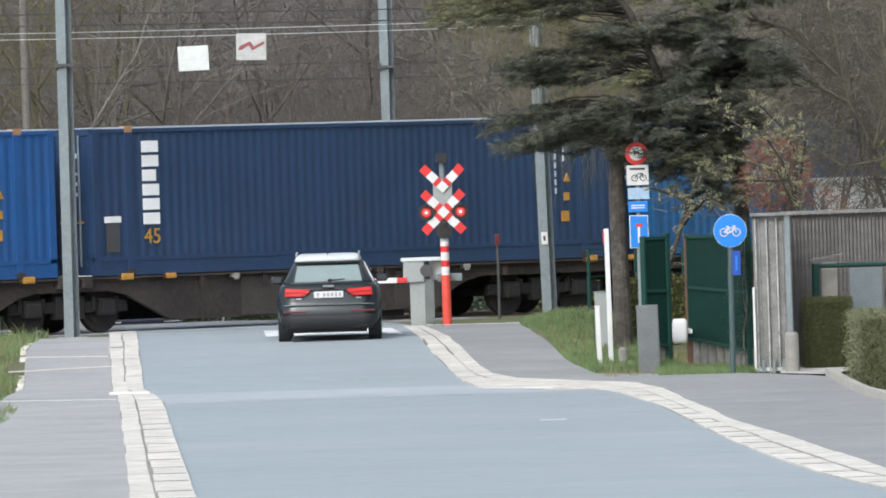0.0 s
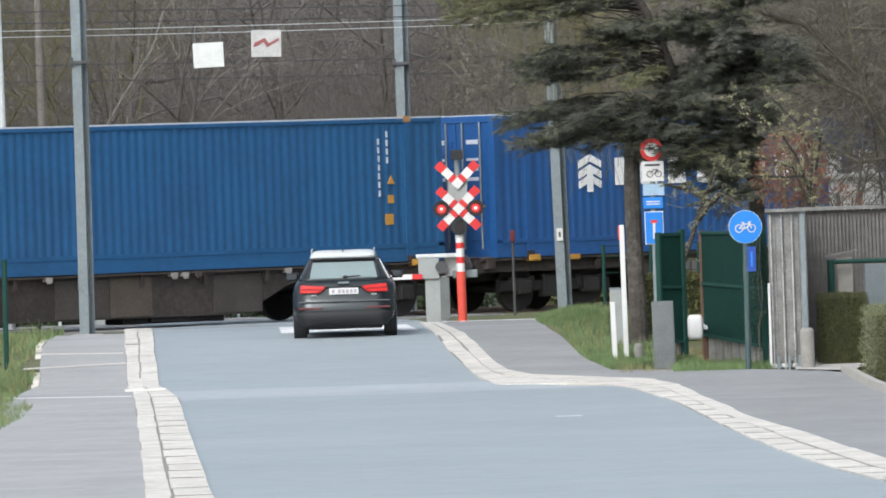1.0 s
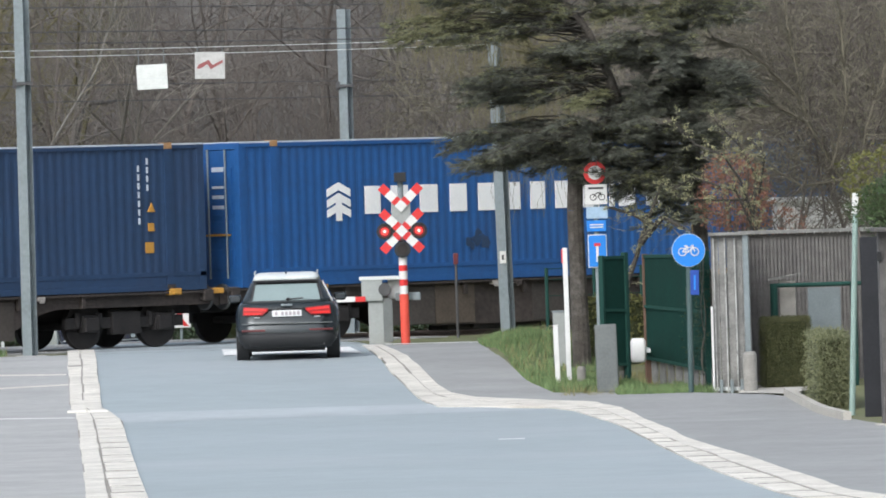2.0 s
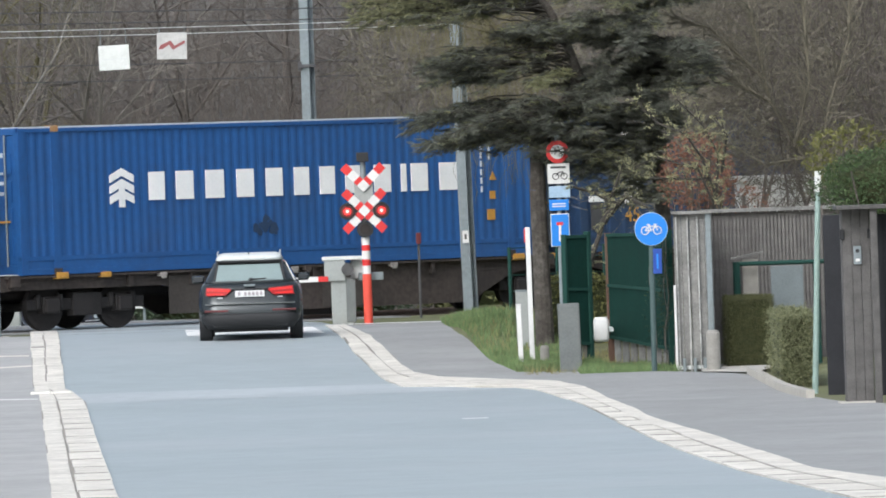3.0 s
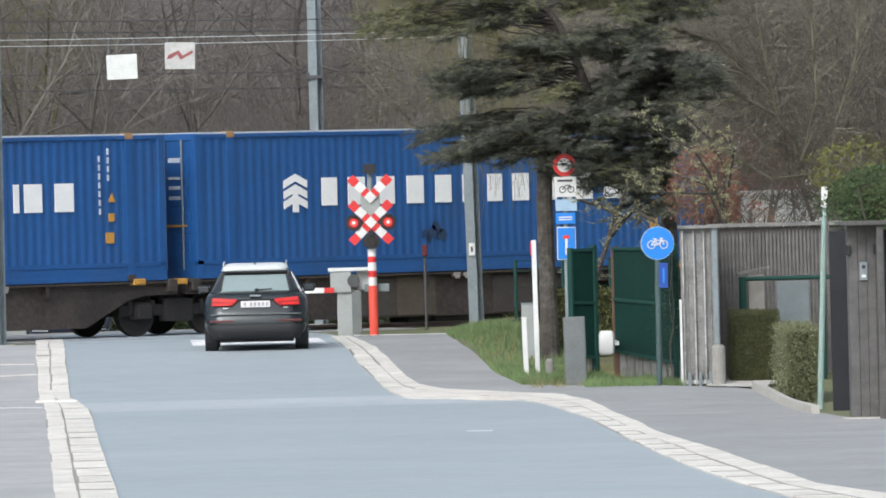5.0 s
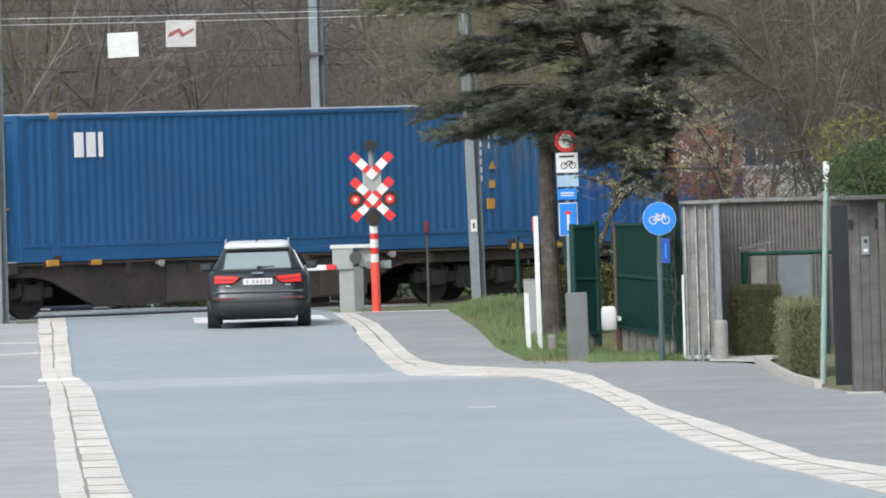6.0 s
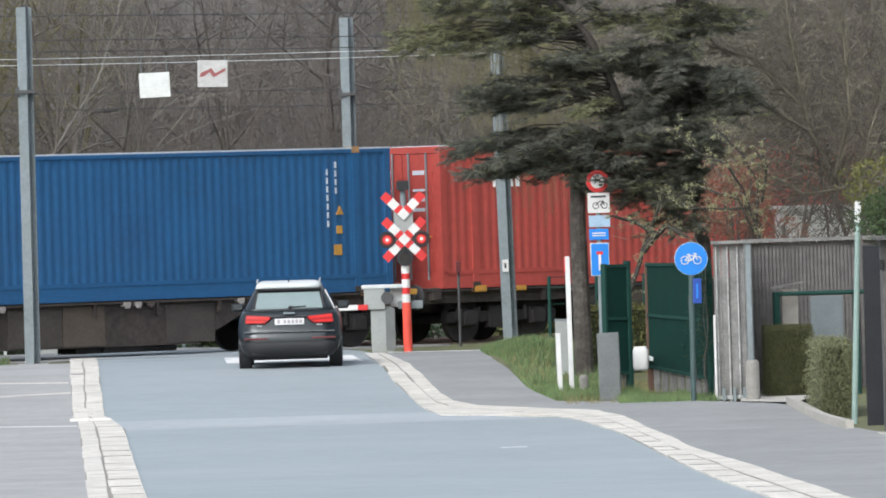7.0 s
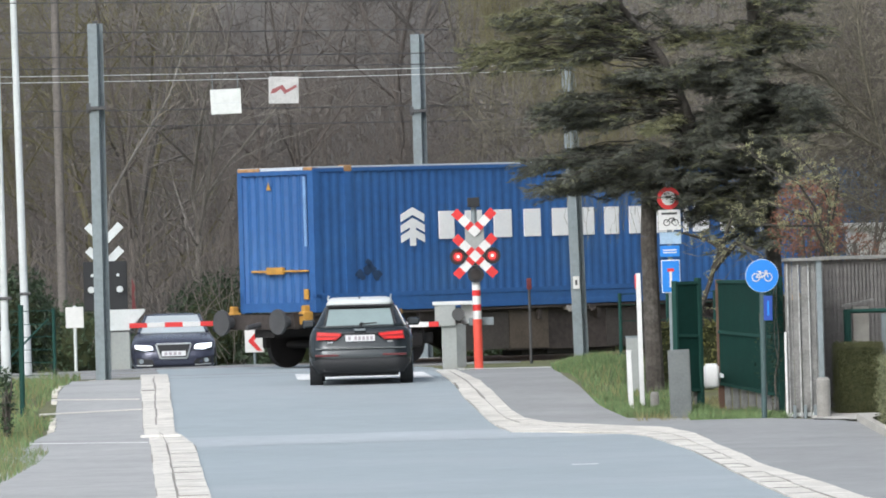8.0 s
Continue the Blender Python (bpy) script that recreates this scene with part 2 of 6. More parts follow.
def box(bm, x0, x1, y0, y1, z0, z1, bevel=0.0):
    r = bmesh.ops.create_cube(bm, size=1.0, matrix=Matrix.LocRotScale(((x0 + x1) / 2, (y0 + y1) / 2, (z0 + z1) / 2), None, (x1 - x0, y1 - y0, z1 - z0)))
    if bevel:
        edges = list({e for v in r["verts"] for e in v.link_edges})
        bmesh.ops.bevel(bm, geom=edges, offset=bevel, segments=2, affect="EDGES", profile=0.6)
    return bm


def boxes(*rows, bevel=0.0):
    bm = bmesh.new()
    for r in rows:
        box(bm, *r, bevel=bevel)
    return bm


def rod(bm, a, b, r0, r1=None, n=10):
    a, b = Vector(a), Vector(b)
    d = b - a
    q = d.to_track_quat("Z", "Y").to_matrix().to_4x4()
    bmesh.ops.create_cone(bm, cap_ends=True, segments=n, radius1=r0, radius2=r0 if r1 is None else r1, depth=d.length, matrix=Matrix.Translation((a + b) / 2) @ q)
    return bm


def rods(*rows, n=10):
    bm = bmesh.new()
    for r in rows:
        rod(bm, *r, n=n)
    return bm


def prism(bm, outline, y0, y1):
    """An outline in x and z, drawn out along y."""
    a = [bm.verts.new((x, y0, z)) for x, z in outline]
    b = [bm.verts.new((x, y1, z)) for x, z in outline]
    n = len(outline)
    bm.faces.new(a)
    bm.faces.new(b[::-1])
    for i in range(n):
        bm.faces.new((a[i], b[i], b[(i + 1) % n], a[(i + 1) % n]))
    bmesh.ops.recalc_face_normals(bm, faces=bm.faces)
    return bm


def ring(n, r, x=0.0, z=0.0):
    return [(x + r * math.cos(2 * math.pi * i / n), z + r * math.sin(2 * math.pi * i / n)) for i in range(n)]


def plan_outline(hw, y0, y1, r, n=4):
    """A rounded rectangle in plan."""
    pts = []
    for cx, cy, a0 in ((hw - r, y1 - r, 0), (-hw + r, y1 - r, 90), (-hw + r, y0 + r, 180), (hw - r, y0 + r, 270)):
        for i in range(n + 1):
            a = radians(a0 + 90 * i / n)
            pts.append((cx + r * math.cos(a), cy + r * math.sin(a)))
    return pts


def loft(levels, n=4):
    """A closed body from rounded plan outlines: rows of z, half width, rear, front, corner radius."""
    bm = bmesh.new()
    loops = [[bm.verts.new((x, y, z)) for x, y in plan_outline(hw, y0, y1, r, n)] for z, hw, y0, y1, r in levels]
    k = len(loops[0])
    for a, b in zip(loops, loops[1:]):
        for i in range(k):
            bm.faces.new((a[i], a[(i + 1) % k], b[(i + 1) % k], b[i]))
    bm.faces.new(loops[0][::-1])
    bm.faces.new(loops[-1])
    for f in bm.faces:
        f.smooth = len(f.verts) == 4
    bmesh.ops.recalc_face_normals(bm, faces=bm.faces)
    return bm


# ---------------------------------------------------------------- lie of the land
RISE = [(-400, 1.75), (0, 1.75), (70, 0.35), (100, 0.06), (136, 0.05), (147, 0.25), (153, 0.48), (160, 0.71), (168, 0.78), (182, 0.78), (188, 0.60), (195, 0.44), (210, 0.15), (240, -0.4), (4000, -0.4)]


def gz(y):
    for (a, za), (b, zb) in zip(RISE, RISE[1:]):
        if y <= b:
            return za + (zb - za) * (max(y, a) - a) / (b - a)
    return RISE[-1][1]


def along(line, y):
    """x on a line of (x, y) points that runs away from the camera."""
    for (xa, ya), (xb, yb) in zip(line, line[1:]):
        if y <= yb:
            return xa + (xb - xa) * (max(y, ya) - ya) / (yb - ya)
    return line[-1][0]


def strip(name, left, right, y0, y1, lift, material, label, step=1.5):
    ys = list(np.arange(y0, y1, step)) + [y1]
    verts, faces = [], []
    for i, y in enumerate(ys):
        xa, xb = along(left, y), along(right, y)
        for k in range(5):
            verts.append((xa + (xb - xa) * k / 4, y, gz(y) + lift))
        if i:
            for k in range(4):
                a = (i - 1) * 5 + k
                faces.append((a, a + 1, a + 6, a + 5))
    return tagged(sheet(name, verts, faces, material), label, kind="structure")


# ground to the horizon
ys = [-400, -100, 0, 40, 70, 85, 100, 115, 136, 139, 142, 145, 147, 150, 153, 156, 160, 164, 168, 175, 182, 188, 195, 202, 210, 225, 240, 400, 1200, 4000]
xs = [-2500, -600, -150, -60, -30, -15, 0, 15, 30, 60, 150, 600, 2500]
ground = tagged(sheet("ground", [(x, y, gz(y) - 0.03) for y in ys for x in xs],
                      [(j * 13 + i, j * 13 + i + 1, (j + 1) * 13 + i + 1, (j + 1) * 13 + i) for j in range(len(ys) - 1) for i in range(12)], EARTH),
                "grassy brown earth verge", kind="structure")

# road edges: left gutter, right gutter (both from near to far)
GUT_L_OUT = [(-1.85, 60), (-3.77, 116), (-4.81, 145.3), (-4.97, 146.9), (-5.75, 169.9), (-5.9, 174)]
GUT_L_IN = [(-1.05, 60), (-3.06, 115.35), (-3.94, 140.8), (-4.24, 144.6), (-4.46, 146.6), (-5.25, 170.5), (-5.38, 174)]
GUT_R_IN = [(6.0, 60), (4.55, 97), (4.05, 109.3), (3.88, 116), (3.74, 123.25), (3.53, 134.6), (3.09, 139.9), (2.60, 141.5), (1.02, 142.7), (0.80, 144.9), (0.28, 154.4), (-0.21, 169)]
GUT_R_OUT = [(7.5, 60), (5.79, 93.3), (5.25, 99.4), (5.0, 106), (4.6, 116.5), (4.28, 123.4), (4.17, 130.7), (3.92, 139.3), (3.44, 142.9), (2.75, 143.95), (1.58, 146.2), (1.16, 148.2), (0.19, 168.2), (0.17, 169)]
road = strip("road", GUT_L_IN, GUT_R_IN, -60, 169, 0.0, ASPHALT, "pale blue-grey worn asphalt street")
# the road goes on over the tracks and beyond
road_far = strip("road", [(-5.3, 169), (-6.0, 185), (-8.2, 200), (-16, 240), (-60, 330)], [(0.0, 169), (-0.3, 174), (-2.6, 182), (-4.3, 188), (-4.5, 200), (-9.5, 240), (-54, 330)], 169, 330, 0.002, ASPHALT, "asphalt road beyond the railway crossing")
walk_l = strip("pavement", [(-6.0, 60), (-6.45, 120), (-6.9, 140.7), (-6.45, 148), (-6.9, 160), (-7.0, 165)], GUT_L_OUT, 40, 168, 0.012, SIDEWALK_PALE, "grey asphalt footpath beside the street")
walk_r = strip("pavement", GUT_R_OUT, [(9.4, 60), (8.3, 122), (7.9, 126.8), (7.25, 128.2), (7.0, 131), (6.55, 143), (5.75, 145.0), (2.92, 146.9), (2.52, 150.65), (1.95, 167), (1.95, 168.6)], 60, 168.6, 0.012, SIDEWALK, "grey asphalt footpath along garden fences")
for name, pts, lab in (("path_seam", ((-6.9, 157.2), (-5.35, 156.6)), "pale seam across the footpath"), ("path_seam", ((-6.9, 152.4), (-5.2, 153.2)), "pale seam across the footpath"), ("path_line", ((-6.8, 143.2), (-4.75, 142.4)), "white cross line on the footpath"), ("path_edge_line", ((0.22, 169.0), (1.95, 168.4)), "white edge line at the crossing")):
    (xa, ya), (xb, yb) = pts
    w = {"path_line": 0.3, "path_seam": 0.45}.get(name, 0.7)
    tagged(sheet(name, [(xa, ya, gz(ya) + 0.018), (xb, yb, gz(yb) + 0.018), (xb, yb + w, gz(yb + w) + 0.018), (xa, ya + w, gz(ya + w) + 0.018)], [(0, 1, 2, 3)], KERB if name == "path_seam" else PAINT_WHITE), lab, kind="structure")
stop_line = tagged(sheet("stop_line", [(-2.72, 164.4, gz(164.4) + 0.008), (-0.22, 163.4, gz(163.4) + 0.008), (-0.45, 168.2, gz(168.2) + 0.008), (-2.85, 169.4, gz(169) + 0.008)], [(0, 1, 2, 3)], PAINT_WHITE), "white painted stop line", kind="structure")
tagged(sheet("road_dash", [(1.72, 126.6, gz(126) + 0.006), (2.08, 126.6, gz(126) + 0.006), (2.08, 126.95, gz(127) + 0.006), (1.70, 126.95, gz(127) + 0.006)], [(0, 1, 2, 3)], PAINT_WHITE), "short white dash on the asphalt", kind="structure")
WORN = mat("worn_asphalt_band", (0.385, 0.42, 0.435), 0.75, var=0.09, scale=0.5, dirt=(0.33, 0.36, 0.38), dirt_amount=0.75)
band = strip("worn_road_band", [(-4.2, 140), (-4.4, 146)], [(2.5, 140), (2.6, 141.5), (1.05, 142.7), (0.85, 144.6), (0.7, 146)], 140.6, 144.2, 0.004, WORN, "paler worn asphalt band across the street")
far_line = tagged(sheet("edge_line", [(-5.3, 171.6, 0.786), (-0.2, 171.6, 0.786), (-0.2, 172.2, 0.786), (-5.3, 172.2, 0.786)], [(0, 1, 2, 3)], SIDEWALK), "grey joint across the road before the rails", kind="structure")

# ---------------------------------------------------------------- railway
TURN = 40.0
TRACK = pose(-4.2, 175.4, 0.78, 0, 0, TURN)      # origin on the near side of the passing boxes, x along the rails, y across


def track(name, yc, label):
    bm = bmesh.new()
    for s in (-0.7525, 0.7525):
        box(bm, -170, 190, yc + s - 0.035, yc + s + 0.035, -0.03, 0.0)
        box(bm, -170, 190, yc + s - 0.07, yc + s + 0.07, -0.17, -0.14)
        box(bm, -170, 190, yc + s - 0.012, yc + s + 0.012, -0.14, -0.03)
    ob = part(name, bm, RAIL)
    ob.matrix_world = TRACK
    return tagged(ob, label, kind="structure")


track("rails", 1.25, "rust-brown steel rails level with the crossing")
track("rails", 5.45, "second pair of steel rails behind the first")
bm = bmesh.new()
for y0, y1 in ((-1.0, 7.6),):
    prism(bm, [(-170, -0.30), (190, -0.30), (190, -0.06), (-170, -0.06)], y0, y1)
bed = part("track_bed", bm, BALLAST)
bed.matrix_world = TRACK
tagged(bed, "dark brown ballast bed under the rails", kind="structure")
# crossing planks between and beside the rails
for y0, y1 in ((-0.95, 0.42), (0.55, 1.93), (2.06, 4.60), (4.75, 6.13), (6.26, 7.5)):
    bm = boxes((-4.6, 6.6, y0, y1, -0.25, -0.004))
    slab = part("crossing_slab", bm, SIDEWALK)
    slab.matrix_world = TRACK
    tagged(slab, "grey crossing slab between the rails", kind="structure")

LENGTH, WIDE, BASE, HIGH = 13.4, 2.36, 1.09, 2.87


def corrugated(x0, x1, z0, z1, depth=0.014, period=0.21):
    """A trapezoidal sheet in the plane y = 0 whose ribs stand to -y."""
    n = round((x1 - x0) / period)
    p = (x1 - x0) / n
    row = []
    for i in range(n):
        a = x0 + i * p
        row += [(a, 0.0), (a + 0.26 * p, 0.0), (a + 0.5 * p, depth), (a + 0.76 * p, depth)]
    row.append((x1, 0.0))
    verts = [(x, y, z) for x, y in row for z in (z0, z1)]
    faces = [(2 * i, 2 * i + 2, 2 * i + 3, 2 * i + 1) for i in range(len(row) - 1)]
    return verts, faces


rng0 = random.Random(3)


def container(kind, paint, label, m):
    """A 45-foot box: x forward along the train, near side at y = 0, floor at z = 0."""
    c = thing("shipping_container", m, label, "container", "containers on the train")
    L, W, H = LENGTH, WIDE, HIGH
    v, f = corrugated(0.16, L - 0.16, 0.34, H - 0.11)
    near = sheet("side_wall", [(x, y + 0.02, z) for x, y, z in v], f, paint, c)
    sheet("side_wall", [(x, W - y - 0.02, z) for x, y, z in v], [q[::-1] for q in f], paint, c)
    # rails, posts, castings
    part("bottom_rail", boxes((0.0, L, 0.0, 0.09, 0.272, 0.36), bevel=0.006), paint, c)
    part("rail_web", boxes((0.15, L - 0.15, 0.014, 0.09, 0.112, 0.274)), paint, c)
    part("lower_rail", boxes((0.15, L - 0.15, 0.002, 0.10, 0.0, 0.115), bevel=0.006), paint, c)
    part("bottom_rail", boxes((0.0, L, W - 0.09, W, 0.10, 0.36)), paint, c)
    part("top_rail", boxes((0.0, L, -0.004, 0.075, H - 0.12, H - 0.045)), paint, c)
    part("top_rail", boxes((0.0, L, W - 0.075, W, H - 0.12, H - 0.03)), paint, c)
    part("roof", boxes((0.02, L - 0.02, 0.0, W, H - 0.045, H - 0.012)), LETTER_DULL, c, "pale weathered roof edge")
    for x in (0.0, L - 0.16):
        for y in (0.0, W - 0.14):
            part("corner_post", boxes((x, x + 0.16, y, y + 0.14, 0.0, H - 0.03), bevel=0.01), paint, c)
    for x in (0.80, L - 0.98):
        part("side_post", boxes((x, x + 0.18, -0.003, 0.06, 0.0, H - 0.12), bevel=0.008), paint, c)
        part("corner_casting", boxes((x - 0.01, x + 0.19, -0.008, 0.16, H - 0.12, H + 0.005), bevel=0.01), HEADER_RUST, c, "rusty ochre corner casting")
        part("corner_casting", boxes((x - 0.01, x + 0.19, -0.008, 0.16, 0.0, 0.12), bevel=0.01), RUST, c)
    # front end wall
    v, f = corrugated(0.14, W - 0.14, 0.25, H - 0.15)
    sheet("end_wall", [(L - 0.03 - y, x, z) for x, y, z in v], f, paint, c)
    part("end_sill", boxes((L - 0.12, L, 0.14, W - 0.14, 0.05, 0.26)), paint, c)
    part("end_header", boxes((L - 0.12, L, 0.14, W - 0.14, H - 0.16, H - 0.03)), paint, c)
    # rear end: doors, or a plain ribbed wall
    part("end_sill", boxes((0.0, 0.12, 0.14, W - 0.14, 0.02, 0.2)), paint, c)
    part("end_header", boxes((0.0, 0.12, 0.14, W - 0.14, H - 0.16, H - 0.03)), paint, c)
    if kind == "plain_end":
        v, f = corrugated(0.14, W - 0.14, 0.2, H - 0.16, 0.036, 0.26)
        sheet("end_wall", [(0.03 + y, x, z) for x, y, z in v], [q[::-1] for q in f], paint, c)
        part("lock_bar", boxes((-0.03, 0.03, 0.22, W - 0.40, 0.80, 0.84), (-0.06, 0.02, 0.95, 1.45, 0.76, 0.90), bevel=0.01), YELLOW, c, "yellow locking bar")
        part("end_beam", boxes((-0.006, 0.1, 0.3, W - 0.75, H - 0.075, H - 0.03)), LETTER_DULL, c, "pale worn header edge")
        for y in (0.0, W - 0.72):
            part("header_corner", boxes((-0.008, 0.14, y, y + (0.28 if y < 1 else 0.7), H - 0.085, H - 0.02), bevel=0.01), HEADER_RUST, c, "rust-stained header corner")
        part("pale_rib", boxes((-0.002, 0.03, 0.24, 0.31, 1.30, H - 0.2)), END_PALE, c, "pale blue upright rib")
        part("warning_plate", prism(bmesh.new(), [(0.0, 0.0), (0.13, 0.0), (0.065, 0.15)], 0.0, 0.01), YELLOW, c).matrix_local = pose(0.0, 1.45, 2.42, 0, 0, -90)
        part("marking", boxes((-0.004, 0.03, 0.24, 0.36, 0.26, 0.46)), YELLOW, c)
    else:
        for y0, y1 in ((0.15, W / 2 - 0.01), (W / 2 + 0.01, W - 0.15)):
            door = part("door", boxes((0.02, 0.06, y0, y1, 0.2, H - 0.17), bevel=0.008), paint, c)
            for k, z in enumerate((0.55, 1.1, 1.62, 2.15)):
                part("door_panel", boxes((0.004, 0.03, y0 + 0.10, y1 - 0.10, z - 0.2, z + 0.2), bevel=0.006), paint, door)
            for y in (y0 + 0.24, y1 - 0.24):
                part("lock_rod", rods(((-0.035, y, 0.18), (-0.035, y, H - 0.15), 0.02), n=8), GALV, door, "grey steel lock rod")
            part("lock_handle", boxes((-0.05, 0.0, y0 + 0.16, y1 - 0.16, 1.02, 1.06)), YELLOW if kind != "brown" else RUST, door)
            for z, h in ((1.55, 0.07), (1.75, 0.07), (1.95, 0.05), (2.28, 0.09)):
                part("marking", boxes((-0.002, 0.02, y0 + 0.34, y1 - 0.32, z, z + h)), LETTER_DULL, door)
    # writing and emblems as plain blocks
    def mark(x0, x1, z0, z1, material=LETTER):
        part("marking", boxes((x0, x1, 0.0, 0.018, z0, z1)), material, c)
    if kind in ("emblem", "plain_end"):
        for z in (1.84, 1.63, 1.43):
            part("emblem_chevron", prism(bmesh.new(), [(2.525, z + 0.17), (2.825, z + 0.03), (2.825, z - 0.115), (2.525, z + 0.02), (2.225, z - 0.115), (2.225, z + 0.03)], 0.0, 0.018), LETTER, c, "white chevron of a tree-shaped emblem")
        part("emblem_stem", boxes((2.45, 2.60, 0.001, 0.017, 1.25, 1.66)), LETTER, c)
        x = 3.16
        for k, w in enumerate((0.60, 0.66, 0.70, 0.66, 0.64, 0.58, 0.58, 0.66, 0.66, 0.16, 0.66, 0.70)):
            if w < 0.3:
                mark(x, x + w * 0.85, 1.37, 1.92)
            else:
                mark(x + 0.04, x + 0.04 + w * 0.66, 1.37, 1.92)
            x += w * 1.045 + 0.055
    elif kind == "three":
        for k in range(3):
            mark(1.40 + 0.30 * k, 1.40 + 0.30 * k + (0.22 if k < 2 else 0.10), 2.00, 2.48)
    elif kind in ("upright", "brown"):
        for k in range(6):
            mark(1.22, 1.62 if k != 2 else 1.55, 2.36 - 0.278 * k, 2.58 - 0.278 * k)
    if kind == "upright":
        tx = bpy.data.curves.new("size_figure", "FONT")
        tx.body, tx.size, tx.extrude = "45", 0.42, 0.006
        tx.materials.append(YELLOW)
        fig = new("size_figure", tx)
        fig.parent = c
        fig.matrix_local = pose(1.22, 0.006, 0.60, 90, 0, 0)
        tagged(fig, "yellow figures 45")
        mark(0.26, 0.66, 1.02, 1.14)
        part("rub_panel", boxes((0.30, 0.62, 0.0, 0.018, 0.45, 1.0)), DARK, c)
    # serial columns and warning plates near the front end
    if kind not in ("brown",):
        for z in np.arange(1.30, 2.45, 0.17):
            mark(L - 1.65, L - 1.61, z, z + 0.12, LETTER_DULL)
        for z in np.arange(1.95, 2.5, 0.17):
            mark(L - 1.43, L - 1.39, z, z + 0.12, LETTER_DULL)
        part("warning_plate", prism(bmesh.new(), [(L - 1.42, 1.54), (L - 1.24, 1.54), (L - 1.33, 1.71)], 0.0, 0.02), YELLOW, c)
        mark(L - 1.42, L - 1.28, 1.16, 1.32, YELLOW)
        mark(L - 1.50, L - 1.30, 0.74, 0.95, YELLOW)
    else:
        for z in np.arange(0.95, 2.45, 0.2):
            mark(L - 2.0, L - 1.92, z, z + 0.14, LETTER)
        for z in np.arange(1.9, 2.5, 0.2):
            mark(L - 1.8, L - 1.73, z, z + 0.14, LETTER)
        mark(L - 2.0, L - 1.6, 0.82, 1.2, LETTER)
        part("warning_plate", prism(bmesh.new(), [(L - 0.75, 2.3), (L - 0.47, 2.3), (L - 0.61, 2.55)], 0.0, 0.02), YELLOW, c)
        for k in range(9):
            mark(2.35 + 0.27 * k, 2.35 + 0.27 * k + 0.19, 0.04, 0.12, LETTER)
    if kind in ("emblem", "plain_end"):
        for dx, dz, r in ((0.0, 0.0, 0.13), (-0.22, -0.07, 0.10), (0.24, -0.09, 0.12), (0.04, 0.13, 0.09), (-0.12, -0.14, 0.07), (0.14, 0.03, 0.08)):
            x0, z0 = (6.1 if kind == "emblem" else 1.35) + dx, 0.80 + dz
            part("rubbed_patch", prism(bmesh.new(), [(x0 + (x - 0.0) * rng0.uniform(0.5, 1.3), z0 + z * rng0.uniform(0.5, 1.3)) for x, z in ring(11, r)], 0.010, 0.0165 + 0.0003 * len(c.children) % 0.002), BOX_NAVY, c, "dark scraped patch")
    return c


def bogie(w, x):
    bog = part("bogie", boxes((x - 1.45, x + 1.45, 0.28, 0.40, 0.40, 0.62), (x - 0.35, x + 0.35, 0.22, 0.44, 0.28, 0.72), (x - 1.1, x - 0.7, 0.2, 0.42, 0.33, 0.66), (x + 0.7, x + 1.1, 0.2, 0.42, 0.33, 0.66),
                              (x - 0.3, x + 0.3, 0.4, 2.0, 0.5, 0.78), (x - 1.45, x + 1.45, 1.96, 2.08, 0.40, 0.62), bevel=0.02), BOGIE, w, "oily dark bogie frame")
    for s in (-0.9, 0.9):
        part("axle", rods(((x + s, 0.3, 0.46), (x + s, 2.1, 0.46), 0.08), n=10), BOGIE, bog)
        for y in (0.43, 1.94):
            bm = rods(((x + s, y, 0.46), (x + s, y + 0.13, 0.46), 0.46), ((x + s, y - 0.03, 0.46), (x + s, y, 0.46), 0.33, 0.30), n=24)
            part("wheel", bm, WHEEL, bog)
        part("axle_box", boxes((x + s - 0.17, x + s + 0.17, 0.14, 0.42, 0.34, 0.62), bevel=0.04), WHEEL, bog)
        for d in (-0.27, 0.27):
            part("spring", rods(((x + s + d, 0.30, 0.44), (x + s + d, 0.30, 0.70), 0.07), n=8), BOGIE, bog)


def sill(a, b, joint_a, joint_b):
    """Side of one wagon half between x = a and b: deep in the middle, cut up over the bogies."""
    ia, oa = (2.3, 0.8) if joint_a else (5.4, 3.9)
    ib, ob = (2.3, 0.8) if joint_b else (5.4, 3.9)
    return [(a, 0.80), (a + oa, 0.80), (a + oa + 0.4, 0.72), (a + ia, 0.20), (b - ib, 0.20), (b - ob - 0.4, 0.72), (b - ob, 0.80), (b, 0.80), (b, 1.075), (a, 1.075)]


PANEL_TAN = mat("dusty_tan_steel", (0.078, 0.062, 0.048), 0.9, var=0.25, scale=2.0, dirt=(0.06, 0.05, 0.042), dirt_amount=0.5)
PANEL_GREY = mat("dusty_grey_steel", (0.052, 0.045, 0.040), 0.9, var=0.25, scale=2.0, dirt=(0.045, 0.038, 0.034), dirt_amount=0.5)
PALE_LUMP = mat("worn_bare_steel", (0.30, 0.28, 0.26), 0.7, 0.3, var=0.3, scale=6)


